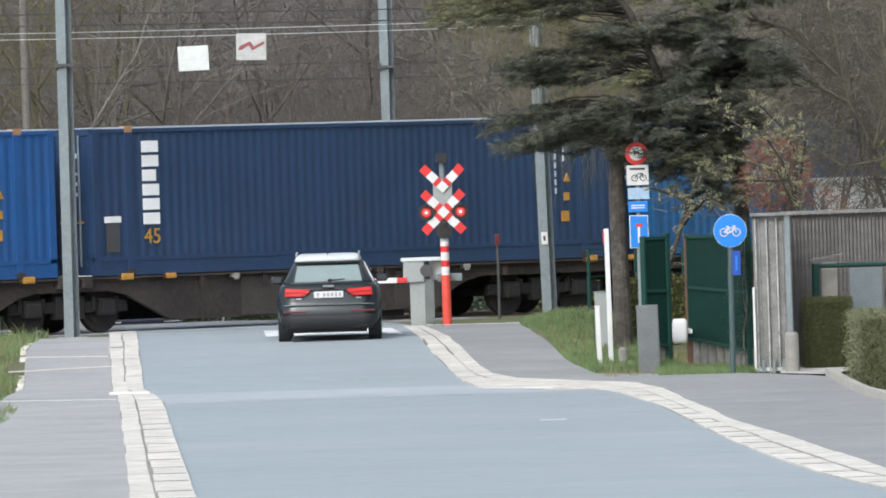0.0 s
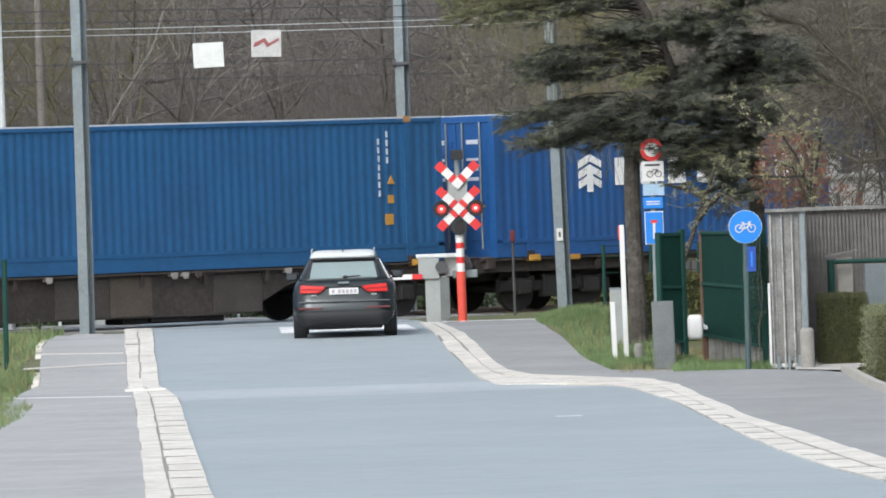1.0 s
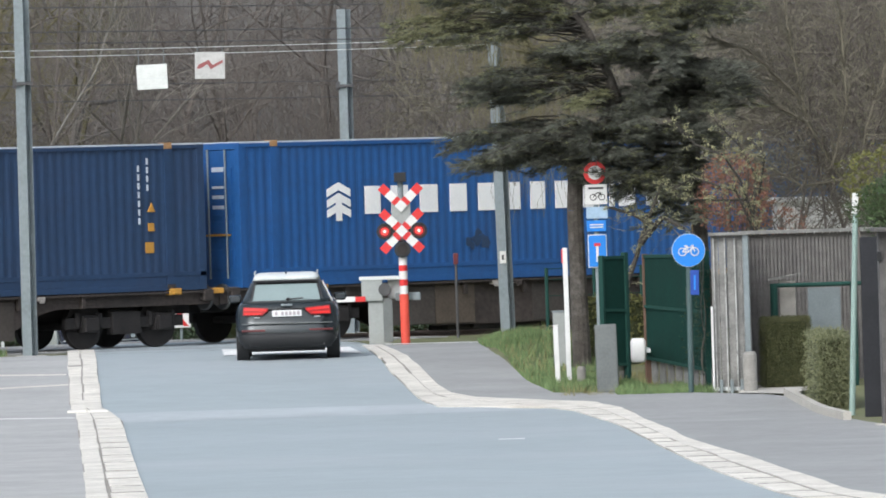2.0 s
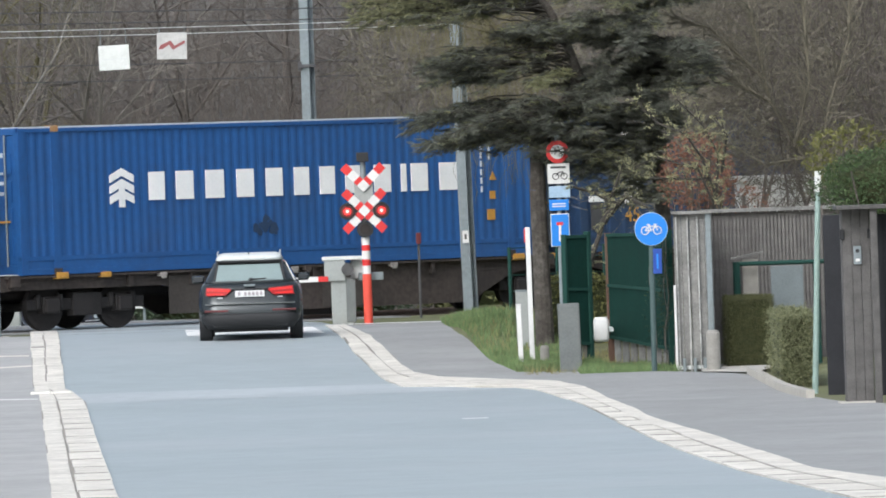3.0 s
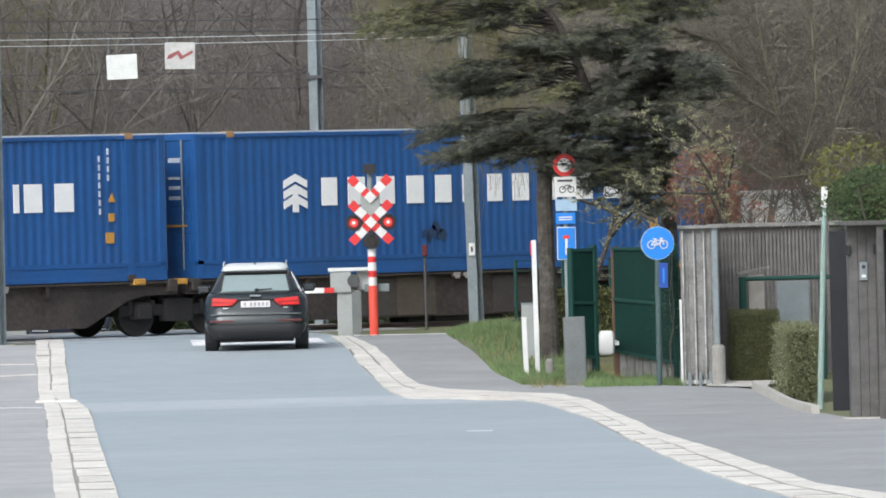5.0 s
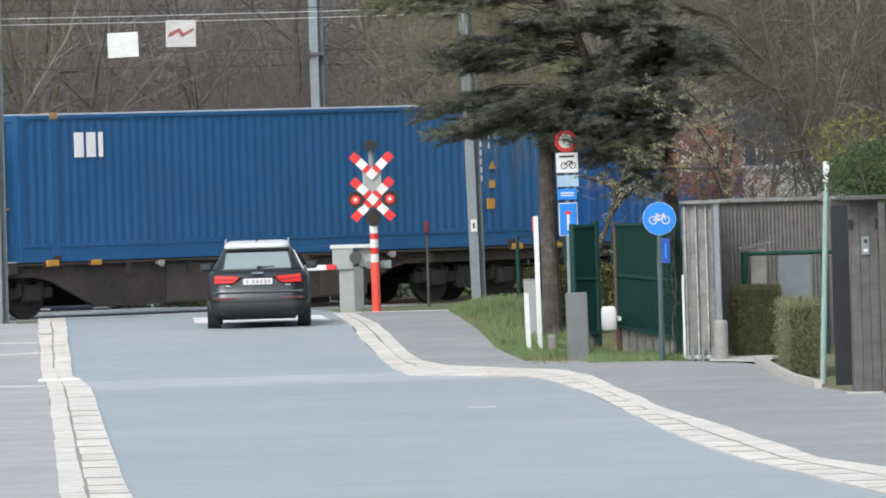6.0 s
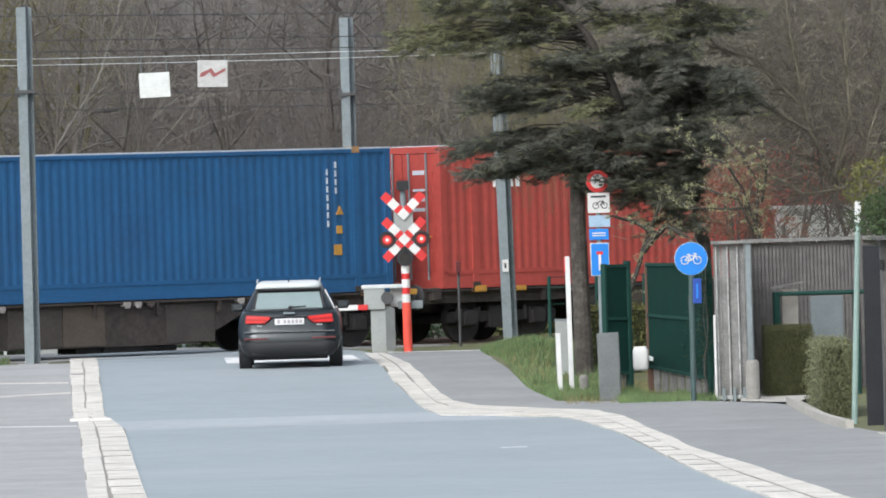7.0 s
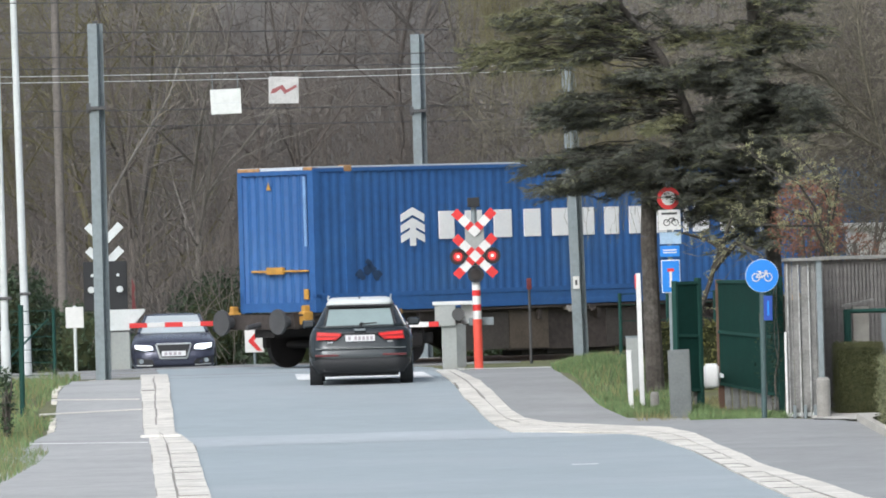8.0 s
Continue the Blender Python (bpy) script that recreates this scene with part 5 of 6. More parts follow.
part("post_body", boxes((0.11, 0.51, 0.03, 0.42, 0.06, 2.79)), WOOD_POST, gd)
part("end_post", boxes((0.50, 0.60, -0.35, -0.22, 0.0, 2.84), bevel=0.01), WOOD_POST, gd)
part("post_cap", boxes((0.02, 1.7, -0.42, 0.5, 2.80, 2.86), bevel=0.01), WOOD_POST, gd)
for x in (0.10, 0.49):
    part("hinge", boxes((x - 0.02, x + 0.045, -0.06, 0.0, 2.38, 2.52), bevel=0.01), BLACK, gd)
ic = part("intercom", boxes((0.27, 0.38, -0.06, -0.02, 2.02, 2.28), bevel=0.008), GALV, gd, "grey metal intercom")
part("intercom_lens", rods(((0.325, -0.055, 2.21), (0.325, -0.07, 2.21), 0.028), n=12), BLACK, ic)
part("intercom_button", boxes((0.295, 0.355, -0.068, -0.055, 2.06, 2.10)), WHITE, ic)
part("dark_leaf", boxes((0.62, 2.6, 0.05, 0.1, 0.15, 2.72)), WOOD_DARK, gd)
for k in range(22):
    part("leaf_slat", boxes((0.62 + 0.09 * k, 0.69 + 0.09 * k, 0.03, 0.06, 0.17, 2.71)), WOOD_DARK, gd)
part("base_stone", boxes((0.0, 0.55, -0.3, 0.4, -0.05, 0.08), bevel=0.02), STONE, gd)
th = tagged(sheet("driveway_threshold", [(5.8, 144.2, gz(144.2) + 0.03), (6.6, 143.2, gz(143.2) + 0.03), (7.4, 147, gz(147) + 0.03), (5.9, 147, gz(147) + 0.03)], [(0, 1, 2, 3)], STONE), "pale stone driveway threshold", kind="structure")
kb = bmesh.new()
for k in range(9):
    t = k / 9
    xa, ya = 6.53 + 0.32 * t ** 1.3, 143.2 - 11.9 * t
    xb, yb = 6.53 + 0.32 * ((k + 1) / 9) ** 1.3, 143.2 - 11.9 * (k + 1) / 9
    za, zb = gz(ya), gz(yb)
    vs = [kb.verts.new(p) for p in ((xa - 0.06, ya, za - 0.1), (xa + 0.06, ya, za - 0.1), (xa + 0.06, ya, za + 0.13), (xa - 0.06, ya, za + 0.13), (xb - 0.06, yb + 0.05, zb - 0.1), (xb + 0.06, yb + 0.05, zb - 0.1), (xb + 0.06, yb + 0.05, zb + 0.13), (xb - 0.06, yb + 0.05, zb + 0.13))]
    for q in ((0, 1, 2, 3), (7, 6, 5, 4), (0, 4, 5, 1), (1, 5, 6, 2), (2, 6, 7, 3), (3, 7, 4, 0)):
        kb.faces.new([vs[i] for i in q])
bmesh.ops.recalc_face_normals(kb, faces=kb.faces)
tagged(part("garden_kerb", kb, STONE), "low pale concrete kerb round the hedge bed", kind="structure")
rf = thing("wire_fence", pose(3.25, 168.0, 0.72), "dark green mesh fence posts near the track", "fence")
for k in range(4):
    part("fence_post", rods(((0.9 * k, 0.6 * k, 0), (0.9 * k, 0.6 * k, 1.42), 0.035), n=8), GREEN_POST, rf)
for z in (0.3, 0.6, 0.9, 1.2, 1.4):
    part("fence_wire", rods(((0, 0, z), (2.7, 1.8, z), 0.008), n=5), GREEN_POST, rf)
# white caravan roof seen over the garden
cv = thing("garden_shed", pose(8.45, 171.0, 0.5), "white flat-roofed shed behind the gardens", "shed")
part("wall", boxes((-0.75, 1.2, 0, 2.0, 0, 2.75), bevel=0.03), WHITE, cv)
part("roof", boxes((-0.85, 1.3, -0.1, 2.1, 2.72, 2.82), bevel=0.02), WHITE, cv)

# ---------------------------------------------------------------- plants
rng = np.random.default_rng(7)


class Tubes:
    """Collects tapered limbs and turns them into one mesh."""
    def __init__(self):
        self.rows = []

    def add(self, a, b, r0, r1, n=3):
        self.rows.append((n, a[0], a[1], a[2], b[0], b[1], b[2], r0, r1))

    def mesh(self):
        rows = np.array(self.rows, dtype=np.float64)
        vs, fs, base = [], [], 0
        for n in sorted({int(x) for x in rows[:, 0]}):
            q = rows[rows[:, 0] == n]
            a, b = q[:, 1:4], q[:, 4:7]
            d = b - a
            d /= np.linalg.norm(d, axis=1, keepdims=True) + 1e-9
            s = np.cross(d, np.array((0.3, 0.9, 0.2)))
            s /= np.linalg.norm(s, axis=1, keepdims=True) + 1e-9
            t = np.cross(d, s)
            w = 2 * np.pi * np.arange(n) / n
            side = s[:, None, :] * np.cos(w)[None, :, None] + t[:, None, :] * np.sin(w)[None, :, None]
            lo = a[:, None, :] + side * q[:, 7][:, None, None]
            hi = b[:, None, :] + side * q[:, 8][:, None, None]
            vs.append(np.concatenate((lo, hi), axis=1).reshape(-1, 3))
            i = np.arange(n)
            one = np.stack((i, (i + 1) % n, n + (i + 1) % n, n + i), axis=1)
            fs.append((base + np.arange(len(q))[:, None, None] * 2 * n + one[None]).reshape(-1, 4))
            base += len(q) * 2 * n
        return np.concatenate(vs), np.concatenate(fs)


def unit(v):
    return v / (math.sqrt(v[0] * v[0] + v[1] * v[1] + v[2] * v[2]) + 1e-9)


def grow(tubes, tips, p, d, length, r, depth, spread, droop, keep, kids=(1, 3)):
    """A limb in two bent pieces, then its branches."""
    n = 6 if r > 0.05 else (4 if r > 0.02 else 3)
    d = unit(d)
    bend = rng.normal(0, 0.12, 3)
    m = p + d * length * 0.5
    d2 = d + bend + np.array((0, 0, -droop))
    d2 = unit(d2)
    e = m + d2 * length * 0.5
    tubes.add(p, m, r, r * 0.82, n)
    tubes.add(m, e, r * 0.82, r * 0.62, n)
    if depth == 0:
        tips.append((e, d2))
        return
    for k in range(rng.integers(*kids) + (1 if depth > 1 else 0)):
        q = p + d * length * 0.5 * rng.uniform(0.4, 1.0) if k % 2 else m + (e - m) * rng.uniform(0.2, 1.0)
        side = rng.normal(0, 1, 3)
        side -= d2 * side.dot(d2)
        side = unit(side)
        nd = d2 * rng.uniform(0.5, 0.9) + side * spread * rng.uniform(0.6, 1.2)
        grow(tubes, tips, q, nd, length * rng.uniform(0.55, 0.8) * keep, max(r * rng.uniform(0.38, 0.55), 0.006), depth - 1, spread, droop, keep, kids=kids)
    grow(tubes, tips, e, d2, length * 0.75, r * 0.6, depth - 1, spread, droop, keep, kids=kids)


def leaves(points, size, spread, per, flat=0.6, elong=1.6):
    """Small leaf quads scattered round points."""
    c = np.repeat(np.asarray(points, float), per, axis=0)
    n = len(c)
    c = c + rng.normal(0, spread, (n, 3)) * np.array((1, 1, flat))
    a = rng.normal(0, 1, (n, 3))
    a /= np.linalg.norm(a, axis=1, keepdims=True)
    b = np.cross(a, rng.normal(0, 1, (n, 3)))
    b /= np.linalg.norm(b, axis=1, keepdims=True) + 1e-9
    s = size * rng.uniform(0.6, 1.4, (n, 1))
    v = np.stack((c - a * s * elong, c + b * s * 0.5, c + a * s * elong, c - b * s * 0.5), axis=1).reshape(-1, 3)
    return v, np.arange(4 * n).reshape(-1, 4)


def bare_tree(m, label, material, height, r, depth=5, spread=0.75, keep=0.95, group="bare trees of the wood", name="bare_tree", trunk_share=0.3):
    t = thing(name, m, label, "tree", group)
    tr, tips = Tubes(), []
    base = height * trunk_share
    top = np.array((rng.normal(0, 0.25), rng.normal(0, 0.25), base))
    tr.add((0, 0, -0.3), top, r, r * 0.8, 7)
    cr = Tubes()
    for _ in range(2):
        grow(cr, tips, top, np.array((rng.normal(0, 0.25), rng.normal(0, 0.25), 1.0)), height * 0.22, r * 0.72, depth, spread, 0.02, keep)
    for _ in range(3):
        a = rng.uniform(0, 6.28)
        grow(cr, tips, top * rng.uniform(0.45, 1.0), np.array((math.cos(a), math.sin(a), 0.7)), height * 0.16, r * 0.4, depth - 1, spread, 0.0, keep)
    sheet("trunk", *tr.mesh(), material, t)
    sheet("crown", *cr.mesh(), material, t, "fine bare branches")
    return t, tips


# wooded bank behind the railway: one rising sheet
bv, bf = [], []
nx, ny = 90, 16
for j in range(ny):
    for i in range(nx):
        x = -150 + 300 * i / (nx - 1)
        y = 222 + 6.5 * j + (abs(x) * 0.10)
        z = -0.3 + 26 * (j / (ny - 1)) ** 1.15 + 0.5 * noise.noise(Vector((x * 0.15, y * 0.1, 3)))
        bv.append((x, y, z if j else -0.6))
for j in range(ny - 1):
    for i in range(nx - 1):
        a = j * nx + i
        bf.append((a, a + 1, a + nx + 1, a + nx))
tagged(sheet("wooded_bank", bv, bf, LITTER, smooth=True), "brown leaf-covered slope of the wood", kind="structure")


def bank_z(y):
    j = (y - 222) / 6.5
    return gz(y) if j <= 0 else -0.3 + 26 * (min(j, 15) / 15) ** 1.15


protos = []
for k, (mt, h, r, lab) in enumerate(((BARK_BROWN, 13, 0.10, "bare brown deciduous tree in the wood"), (BARK_GREY, 14, 0.11, "bare grey deciduous tree in the wood"), (BARK_BROWN, 9, 0.06, "bushy bare brown sapling in the wood"),
                                     (BARK_OLIVE, 12, 0.11, "mossy olive-brown bare tree in the wood"), (BARK_PALE, 12, 0.09, "slim pale-barked birch in the wood"), (BARK_GREY, 8, 0.055, "tangled grey shrub tree in the wood"))):
    spots = [(-3.5, 224), (2.5, 226), (0.5, 219), (-10.5, 222), (-6.0, 219), (5.0, 217)]
    x, y = spots[k]
    t, tips = bare_tree(pose(x, y, bank_z(y) - 0.1, 0, 0, 0), lab, mt, h, r, depth=5 if k != 4 else 4, spread=0.8 if k != 4 else 0.5, trunk_share=0.3 if k not in (2, 5) else 0.12)
    protos.append(t)
for k in range(74):
    x = rng.uniform(-26, 26)
    y = rng.uniform(216, 262)
    if x < -7.5 and rng.random() < 0.6:
        src = protos[3]
    else:
        src = protos[int(rng.choice([0, 1, 2, 2, 5, 5, 0, 4]))]
    copy_thing(src, pose(x, y, bank_z(y) - 0.1, 0, 0, rng.uniform(0, 360)))

# thicket of thin stems and twigs on the slope, too many to count
tb = Tubes()
for k in range(15000):
    x, y = rng.uniform(-24, 24), rng.uniform(208, 250)
    z = bank_z(y)
    d = rng.normal(0, 0.45, 3) + np.array((0, 0, 1.0))
    L = rng.uniform(1.0, 4.2)
    d = d / np.linalg.norm(d) * L
    p = np.array((x, y, z + rng.uniform(0, 2.5)))
    q = p + d * 0.5 + rng.normal(0, 0.1, 3)
    tb.add(p, q, 0.011, 0.009)
    tb.add(q, p + d, 0.009, 0.005)
tagged(sheet("thicket", *tb.mesh(), BARK_BROWN), "tangle of thin bare stems on the slope", "undergrowth", kind="stuff")


def leafy_mound(name, m, size, count, leaf, material, label, category="shrub", core=True, squeeze=1.0, lift=0.0):
    """A shrub: inner stems, a rough core coloured dark as the shaded inside, and a skin of leaves with an uneven
    outline.
    """
    t = thing(name, m, label, category)
    sx, sy, sz = size
    pts = []
    for _ in range(count):
        d = rng.normal(0, 1, 3)
        d /= np.linalg.norm(d)
        bump = 1 + 0.22 * noise.noise(Vector(d * 2.3 + np.array((m.translation.x, 0, 0))))
        rr = rng.uniform(0.72, 1.04) * bump
        pts.append((d[0] * sx * rr, d[1] * sy * rr, lift + sz + d[2] * sz * rr * squeeze))
    v, f = leaves(pts, leaf, leaf * 1.2, 3)
    sheet("foliage", v, f, material, t)
    st = Tubes()
    for _ in range(14):
        e = np.array((rng.normal(0, sx * 0.4), rng.normal(0, sy * 0.4), lift + sz * rng.uniform(0.9, 1.7)))
        st.add((0, 0, -0.1), e, 0.03, 0.012, 4)
    sheet("stem_work", *st.mesh(), BARK_BROWN, t)
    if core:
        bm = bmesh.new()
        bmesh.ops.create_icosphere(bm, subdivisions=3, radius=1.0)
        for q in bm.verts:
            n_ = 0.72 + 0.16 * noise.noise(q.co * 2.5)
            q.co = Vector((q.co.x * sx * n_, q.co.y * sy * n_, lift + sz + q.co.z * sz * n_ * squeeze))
        part("inner_shade_mass", bm, SHADED_CORE, t)
    return t


leafy_mound("evergreen_bush", pose(-5.3, 212, 0.0), (1.35, 1.2, 1.3), 3000, 0.032, LEAF_DARK, "dark rounded evergreen bush behind the crossing", "bush")
leafy_mound("evergreen_bush", pose(-3.0, 204.5, 0.15), (1.6, 1.0, 0.75), 1800, 0.035, LEAF_DARK, "low dark evergreen bush under the trees", "bush")
leafy_mound("ivy_hedge", pose(-9.4, 197, 0.35), (1.0, 1.5, 1.25), 2400, 0.035, LEAF_DARK, "dark green ivy hedge by the far fence", "hedge")
leafy_mound("ivy_hedge", pose(-11.2, 194, 0.4), (1.3, 1.5, 1.6), 2000, 0.035, LEAF_DARK, "tall dark green ivy hedge by the far fence", "hedge")
leafy_mound("evergreen_bush", pose(0.0, 203.5, 0.15), (1.7, 1.0, 0.65), 1600, 0.035, LEAF_DARK, "low dark evergreen bush beside the far road", "bush")
leafy_mound("evergreen_bush", pose(-8.2, 203.5, 0.15), (1.3, 0.8, 0.95), 1500, 0.035, LEAF_DARK, "dark leafy bush behind the waiting car", "bush")
for x, y, sx, sz in ((3.2, 206, 1.8, 0.8), (4.0, 205, 1.8, 1.0), (7.0, 204, 2.0, 1.2)):
    leafy_mound("bramble_bush", pose(x, y, gz(y)), (sx, 1.0, sz), 420, 0.05, LEAF_HEDGE, "low green-brown bramble bush beyond the rails", "bush")


# big dark conifer by the path: two stems, boughs in flat layered pads
def conifer(m):
    t = thing("cedar_tree", m, "large dark conifer with layered drooping boughs", "tree")
    line = [(0.02, 0, -0.3), (-0.01, 0, 1.4), (-0.03, 0, 2.7), (0.0, 0, 3.5), (0.40, 0, 4.0), (0.75, 0, 4.6), (0.56, 0, 5.15), (0.28, 0, 5.75), (-0.06, 0, 6.22), (-0.4, 0, 6.65), (-0.6, 0, 8.6)]
    stem = [(2.20, 1.5, -0.3), (2.15, 1.5, 2.5), (2.02, 1.4, 4.1), (1.95, 1.3, 5.5), (1.90, 1.2, 6.7), (1.9, 1.2, 9.2)]
    for path, rad in ((line, [0.17, 0.15, 0.142, 0.13, 0.11, 0.09, 0.075, 0.07, 0.06, 0.05, 0.02]), (stem, [0.15, 0.13, 0.13, 0.12, 0.11, 0.05])):
        tr = Tubes()
        for a, b, r0, r1 in zip(path, path[1:], rad, rad[1:]):
            tr.add(a, b, r0, r1, 12)
        sheet("trunk", *tr.mesh(), BARK, t, "rough brown-grey trunk")
    lb, dark, olive = Tubes(), [], []
    # pads: tip x from, to; z from, to; boughs; share of olive shoots; stem
    pads = ((-2.9, -1.9, 6.25, 6.70, 7, 0.8, line), (-2.0, -0.3, 6.05, 6.75, 13, 0.55, line), (-3.4, -2.2, 5.80, 6.02, 9, 0.8, line), (-2.6, -1.3, 5.62, 5.90, 11, 0.5, line), (-1.5, -0.4, 5.72, 5.85, 6, 0.4, line),
            (-0.5, 1.5, 6.05, 6.50, 9, 0.5, line), (0.2, 1.9, 5.80, 6.05, 6, 0.6, stem), (1.2, 2.9, 5.80, 6.20, 17, 0.45, stem), (-0.7, 0.5, 5.25, 5.55, 19, 0.2, line), (0.2, 2.0, 5.20, 5.55, 28, 0.15, stem),
            (-2.1, -1.0, 4.85, 5.10, 11, 0.15, line), (-1.9, -0.5, 4.60, 4.78, 12, 0.15, line), (-0.9, -0.1, 4.85, 5.05, 6, 0.5, line), (1.0, 2.8, 4.75, 5.25, 30, 0.06, stem), (0.6, 2.7, 4.20, 4.70, 36, 0.05, stem), (-0.1, 1.0, 4.38, 4.62, 9, 0.6, line),
            (-2.15, -0.9, 3.75, 4.05, 16, 0.08, line), (-2.0, -0.6, 3.48, 3.70, 16, 0.08, line), (-0.9, 0.3, 3.70, 4.15, 20, 0.12, line), (0.0, 1.3, 3.42, 3.75, 20, 0.1, line), (0.0, 1.4, 3.85, 4.2, 18, 0.12, line), (0.8, 2.3, 3.38, 4.10, 34, 0.08, stem),
            (-0.1, 0.9, 3.22, 3.50, 16, 0.1, line), (0.6, 1.9, 2.95, 3.35, 22, 0.2, stem), (0.4, 2.3, 3.08, 3.35, 13, 0.5, stem), (1.2, 2.4, 2.55, 2.95, 9, 0.5, stem), (2.3, 3.2, 5.85, 6.2, 6, 0.5, stem), (2.3, 3.1, 4.3, 5.0, 9, 0.1, stem), (-2.2, 0.2, 6.8, 7.4, 14, 0.4, line), (0.2, 2.9, 6.5, 7.4, 24, 0.3, stem), (-0.6, 2.2, 7.6, 9.0, 16, 0.2, stem))
    for x0, x1, z0, z1, n, share, path in pads:
        for _ in range(n):
            tip = np.array((rng.uniform(x0, x1), rng.normal(0, 0.75), rng.uniform(z0, z1)))
            h = min(tip[2] + rng.uniform(-0.25, 0.2), 8.4)
            start = np.array((np.interp(h, [p[2] for p in path], [p[0] for p in path]), np.interp(h, [p[2] for p in path], [p[1] for p in path]), h))
            way = tip - start
            L = np.linalg.norm(way)
            k = max(4, int(L / 0.14))
            prev = start
            rise = rng.uniform(0.05, 0.20) * L
            flat = np.array((-way[1], way[0], 0)) / (L + 1e-6)
            tone = share * rng.uniform(0.3, 1.7)
            sway, wave = rng.normal(0, 0.07, 3) * np.array((0.3, 1, 1)), rng.uniform(3.0, 8.0)
            for i in range(1, k + 1):
                u = i / k
                q = start + way * u + np.array((0, 0, rise * 4 * u * (1 - u) * 0.6 - 0.05 * u * u)) + sway * math.sin(u * wave) + rng.normal(0, 0.018, 3)
                lb.add(prev, q, 0.013 * (1 - u) + 0.005, 0.013 * (1 - u) + 0.004, 4)
                prev = q
                if L * (1 - u) < rng.uniform(0.7, 1.3):
                    for _ in range(3):
                        reach = rng.uniform(0.08, 0.34)
                        e = q + flat * rng.choice((-1, 1)) * reach * rng.uniform(0.2, 1.0) + unit(way) * reach * rng.uniform(0.4, 1.1) + np.array((0, 0, rng.uniform(-0.10, 0.035)))
                        lb.add(q, e, 0.006, 0.003, 3)
                        for w in (0.25, 0.5, 0.75, 1.0):
                            (olive if rng.random() < tone else dark).append((q + (e - q) * w, e - q))
    sheet("limb_work", *lb.mesh(), BARK_DARK, t, "thin dark boughs")

    def tufts(items, material):
        per = 7
        c = np.repeat(np.array([p for p, _ in items]), per, axis=0)
        d = np.repeat(np.array([unit(q) for _, q in items]), per, axis=0)
        n = len(c)
        a = d + rng.normal(0, 0.5, (n, 3)) * np.array((1, 1, 0.28)) + np.array((0, 0, -0.04))
        a = a / np.linalg.norm(a, axis=1, keepdims=True) * rng.uniform(0.06, 0.15, (n, 1))
        s = np.cross(a, rng.normal(0, 1, (n, 3)))
        s = s / (np.linalg.norm(s, axis=1, keepdims=True) + 1e-9) * rng.uniform(0.004, 0.010, (n, 1))
        o = c + rng.normal(0, 0.03, (n, 3)) * np.array((1, 1, 0.5))
        sheet("foliage", np.stack((o - s, o + s, o + a), axis=1).reshape(-1, 3), np.arange(3 * n).reshape(-1, 3), material, t)
    tufts(dark, NEEDLES)
    tufts(olive, NEEDLES_OLIVE)
    return t


conifer(pose(3.54, 154.5, 0.50))


# hanging birch twigs with tiny yellow leaves beside the conifer
def weeping(m):
    t = thing("weeping_birch", m, "slender birch with hanging twigs and tiny yellow-green leaves", "tree")
    tr, tw, pts = Tubes(), Tubes(), []
    tr.add((0, 0, -0.2), (0.05, 0, 5.0), 0.09, 0.07, 8)
    tr.add((0.05, 0, 5.0), (-0.7, 0, 5.7), 0.07, 0.06, 6)
    tr.add((-0.7, 0, 5.7), (-2.9, 0, 8.8), 0.06, 0.03, 6)
    for k in range(170):
        h = rng.uniform(5.0, 9.0)
        a = rng.uniform(0, 6.28)
        L = rng.uniform(0.4, 1.5)
        p = np.array((-0.35 - 0.68 * (h - 5), 0, h))
        e = p + np.array((math.cos(a) * L, math.sin(a) * L * 0.7, rng.uniform(0.0, 0.5)))
        tw.add(p, e, 0.02, 0.01, 3)
        for _ in range(4):
            q = p + (e - p) * rng.uniform(0.4, 1.0)
            for i in range(rng.integers(5, 13)):
                w = q + np.array((rng.normal(0, 0.05), rng.normal(0, 0.05), -rng.uniform(0.15, 0.32)))
                tw.add(q, w, 0.004, 0.0035, 3)
                if rng.random() < 0.55:
                    pts.append(w)
                q = w
    sheet("trunk", *tr.mesh(), BARK_GREY, t)
    sheet("crown", *tw.mesh(), BARK_OLIVE, t)
    v, f = leaves(pts, 0.011, 0.05, 2)
    sheet("leaf_veil", v, f, LEAF_YELLOW, t)


weeping(pose(3.90, 170.5, 0.7))


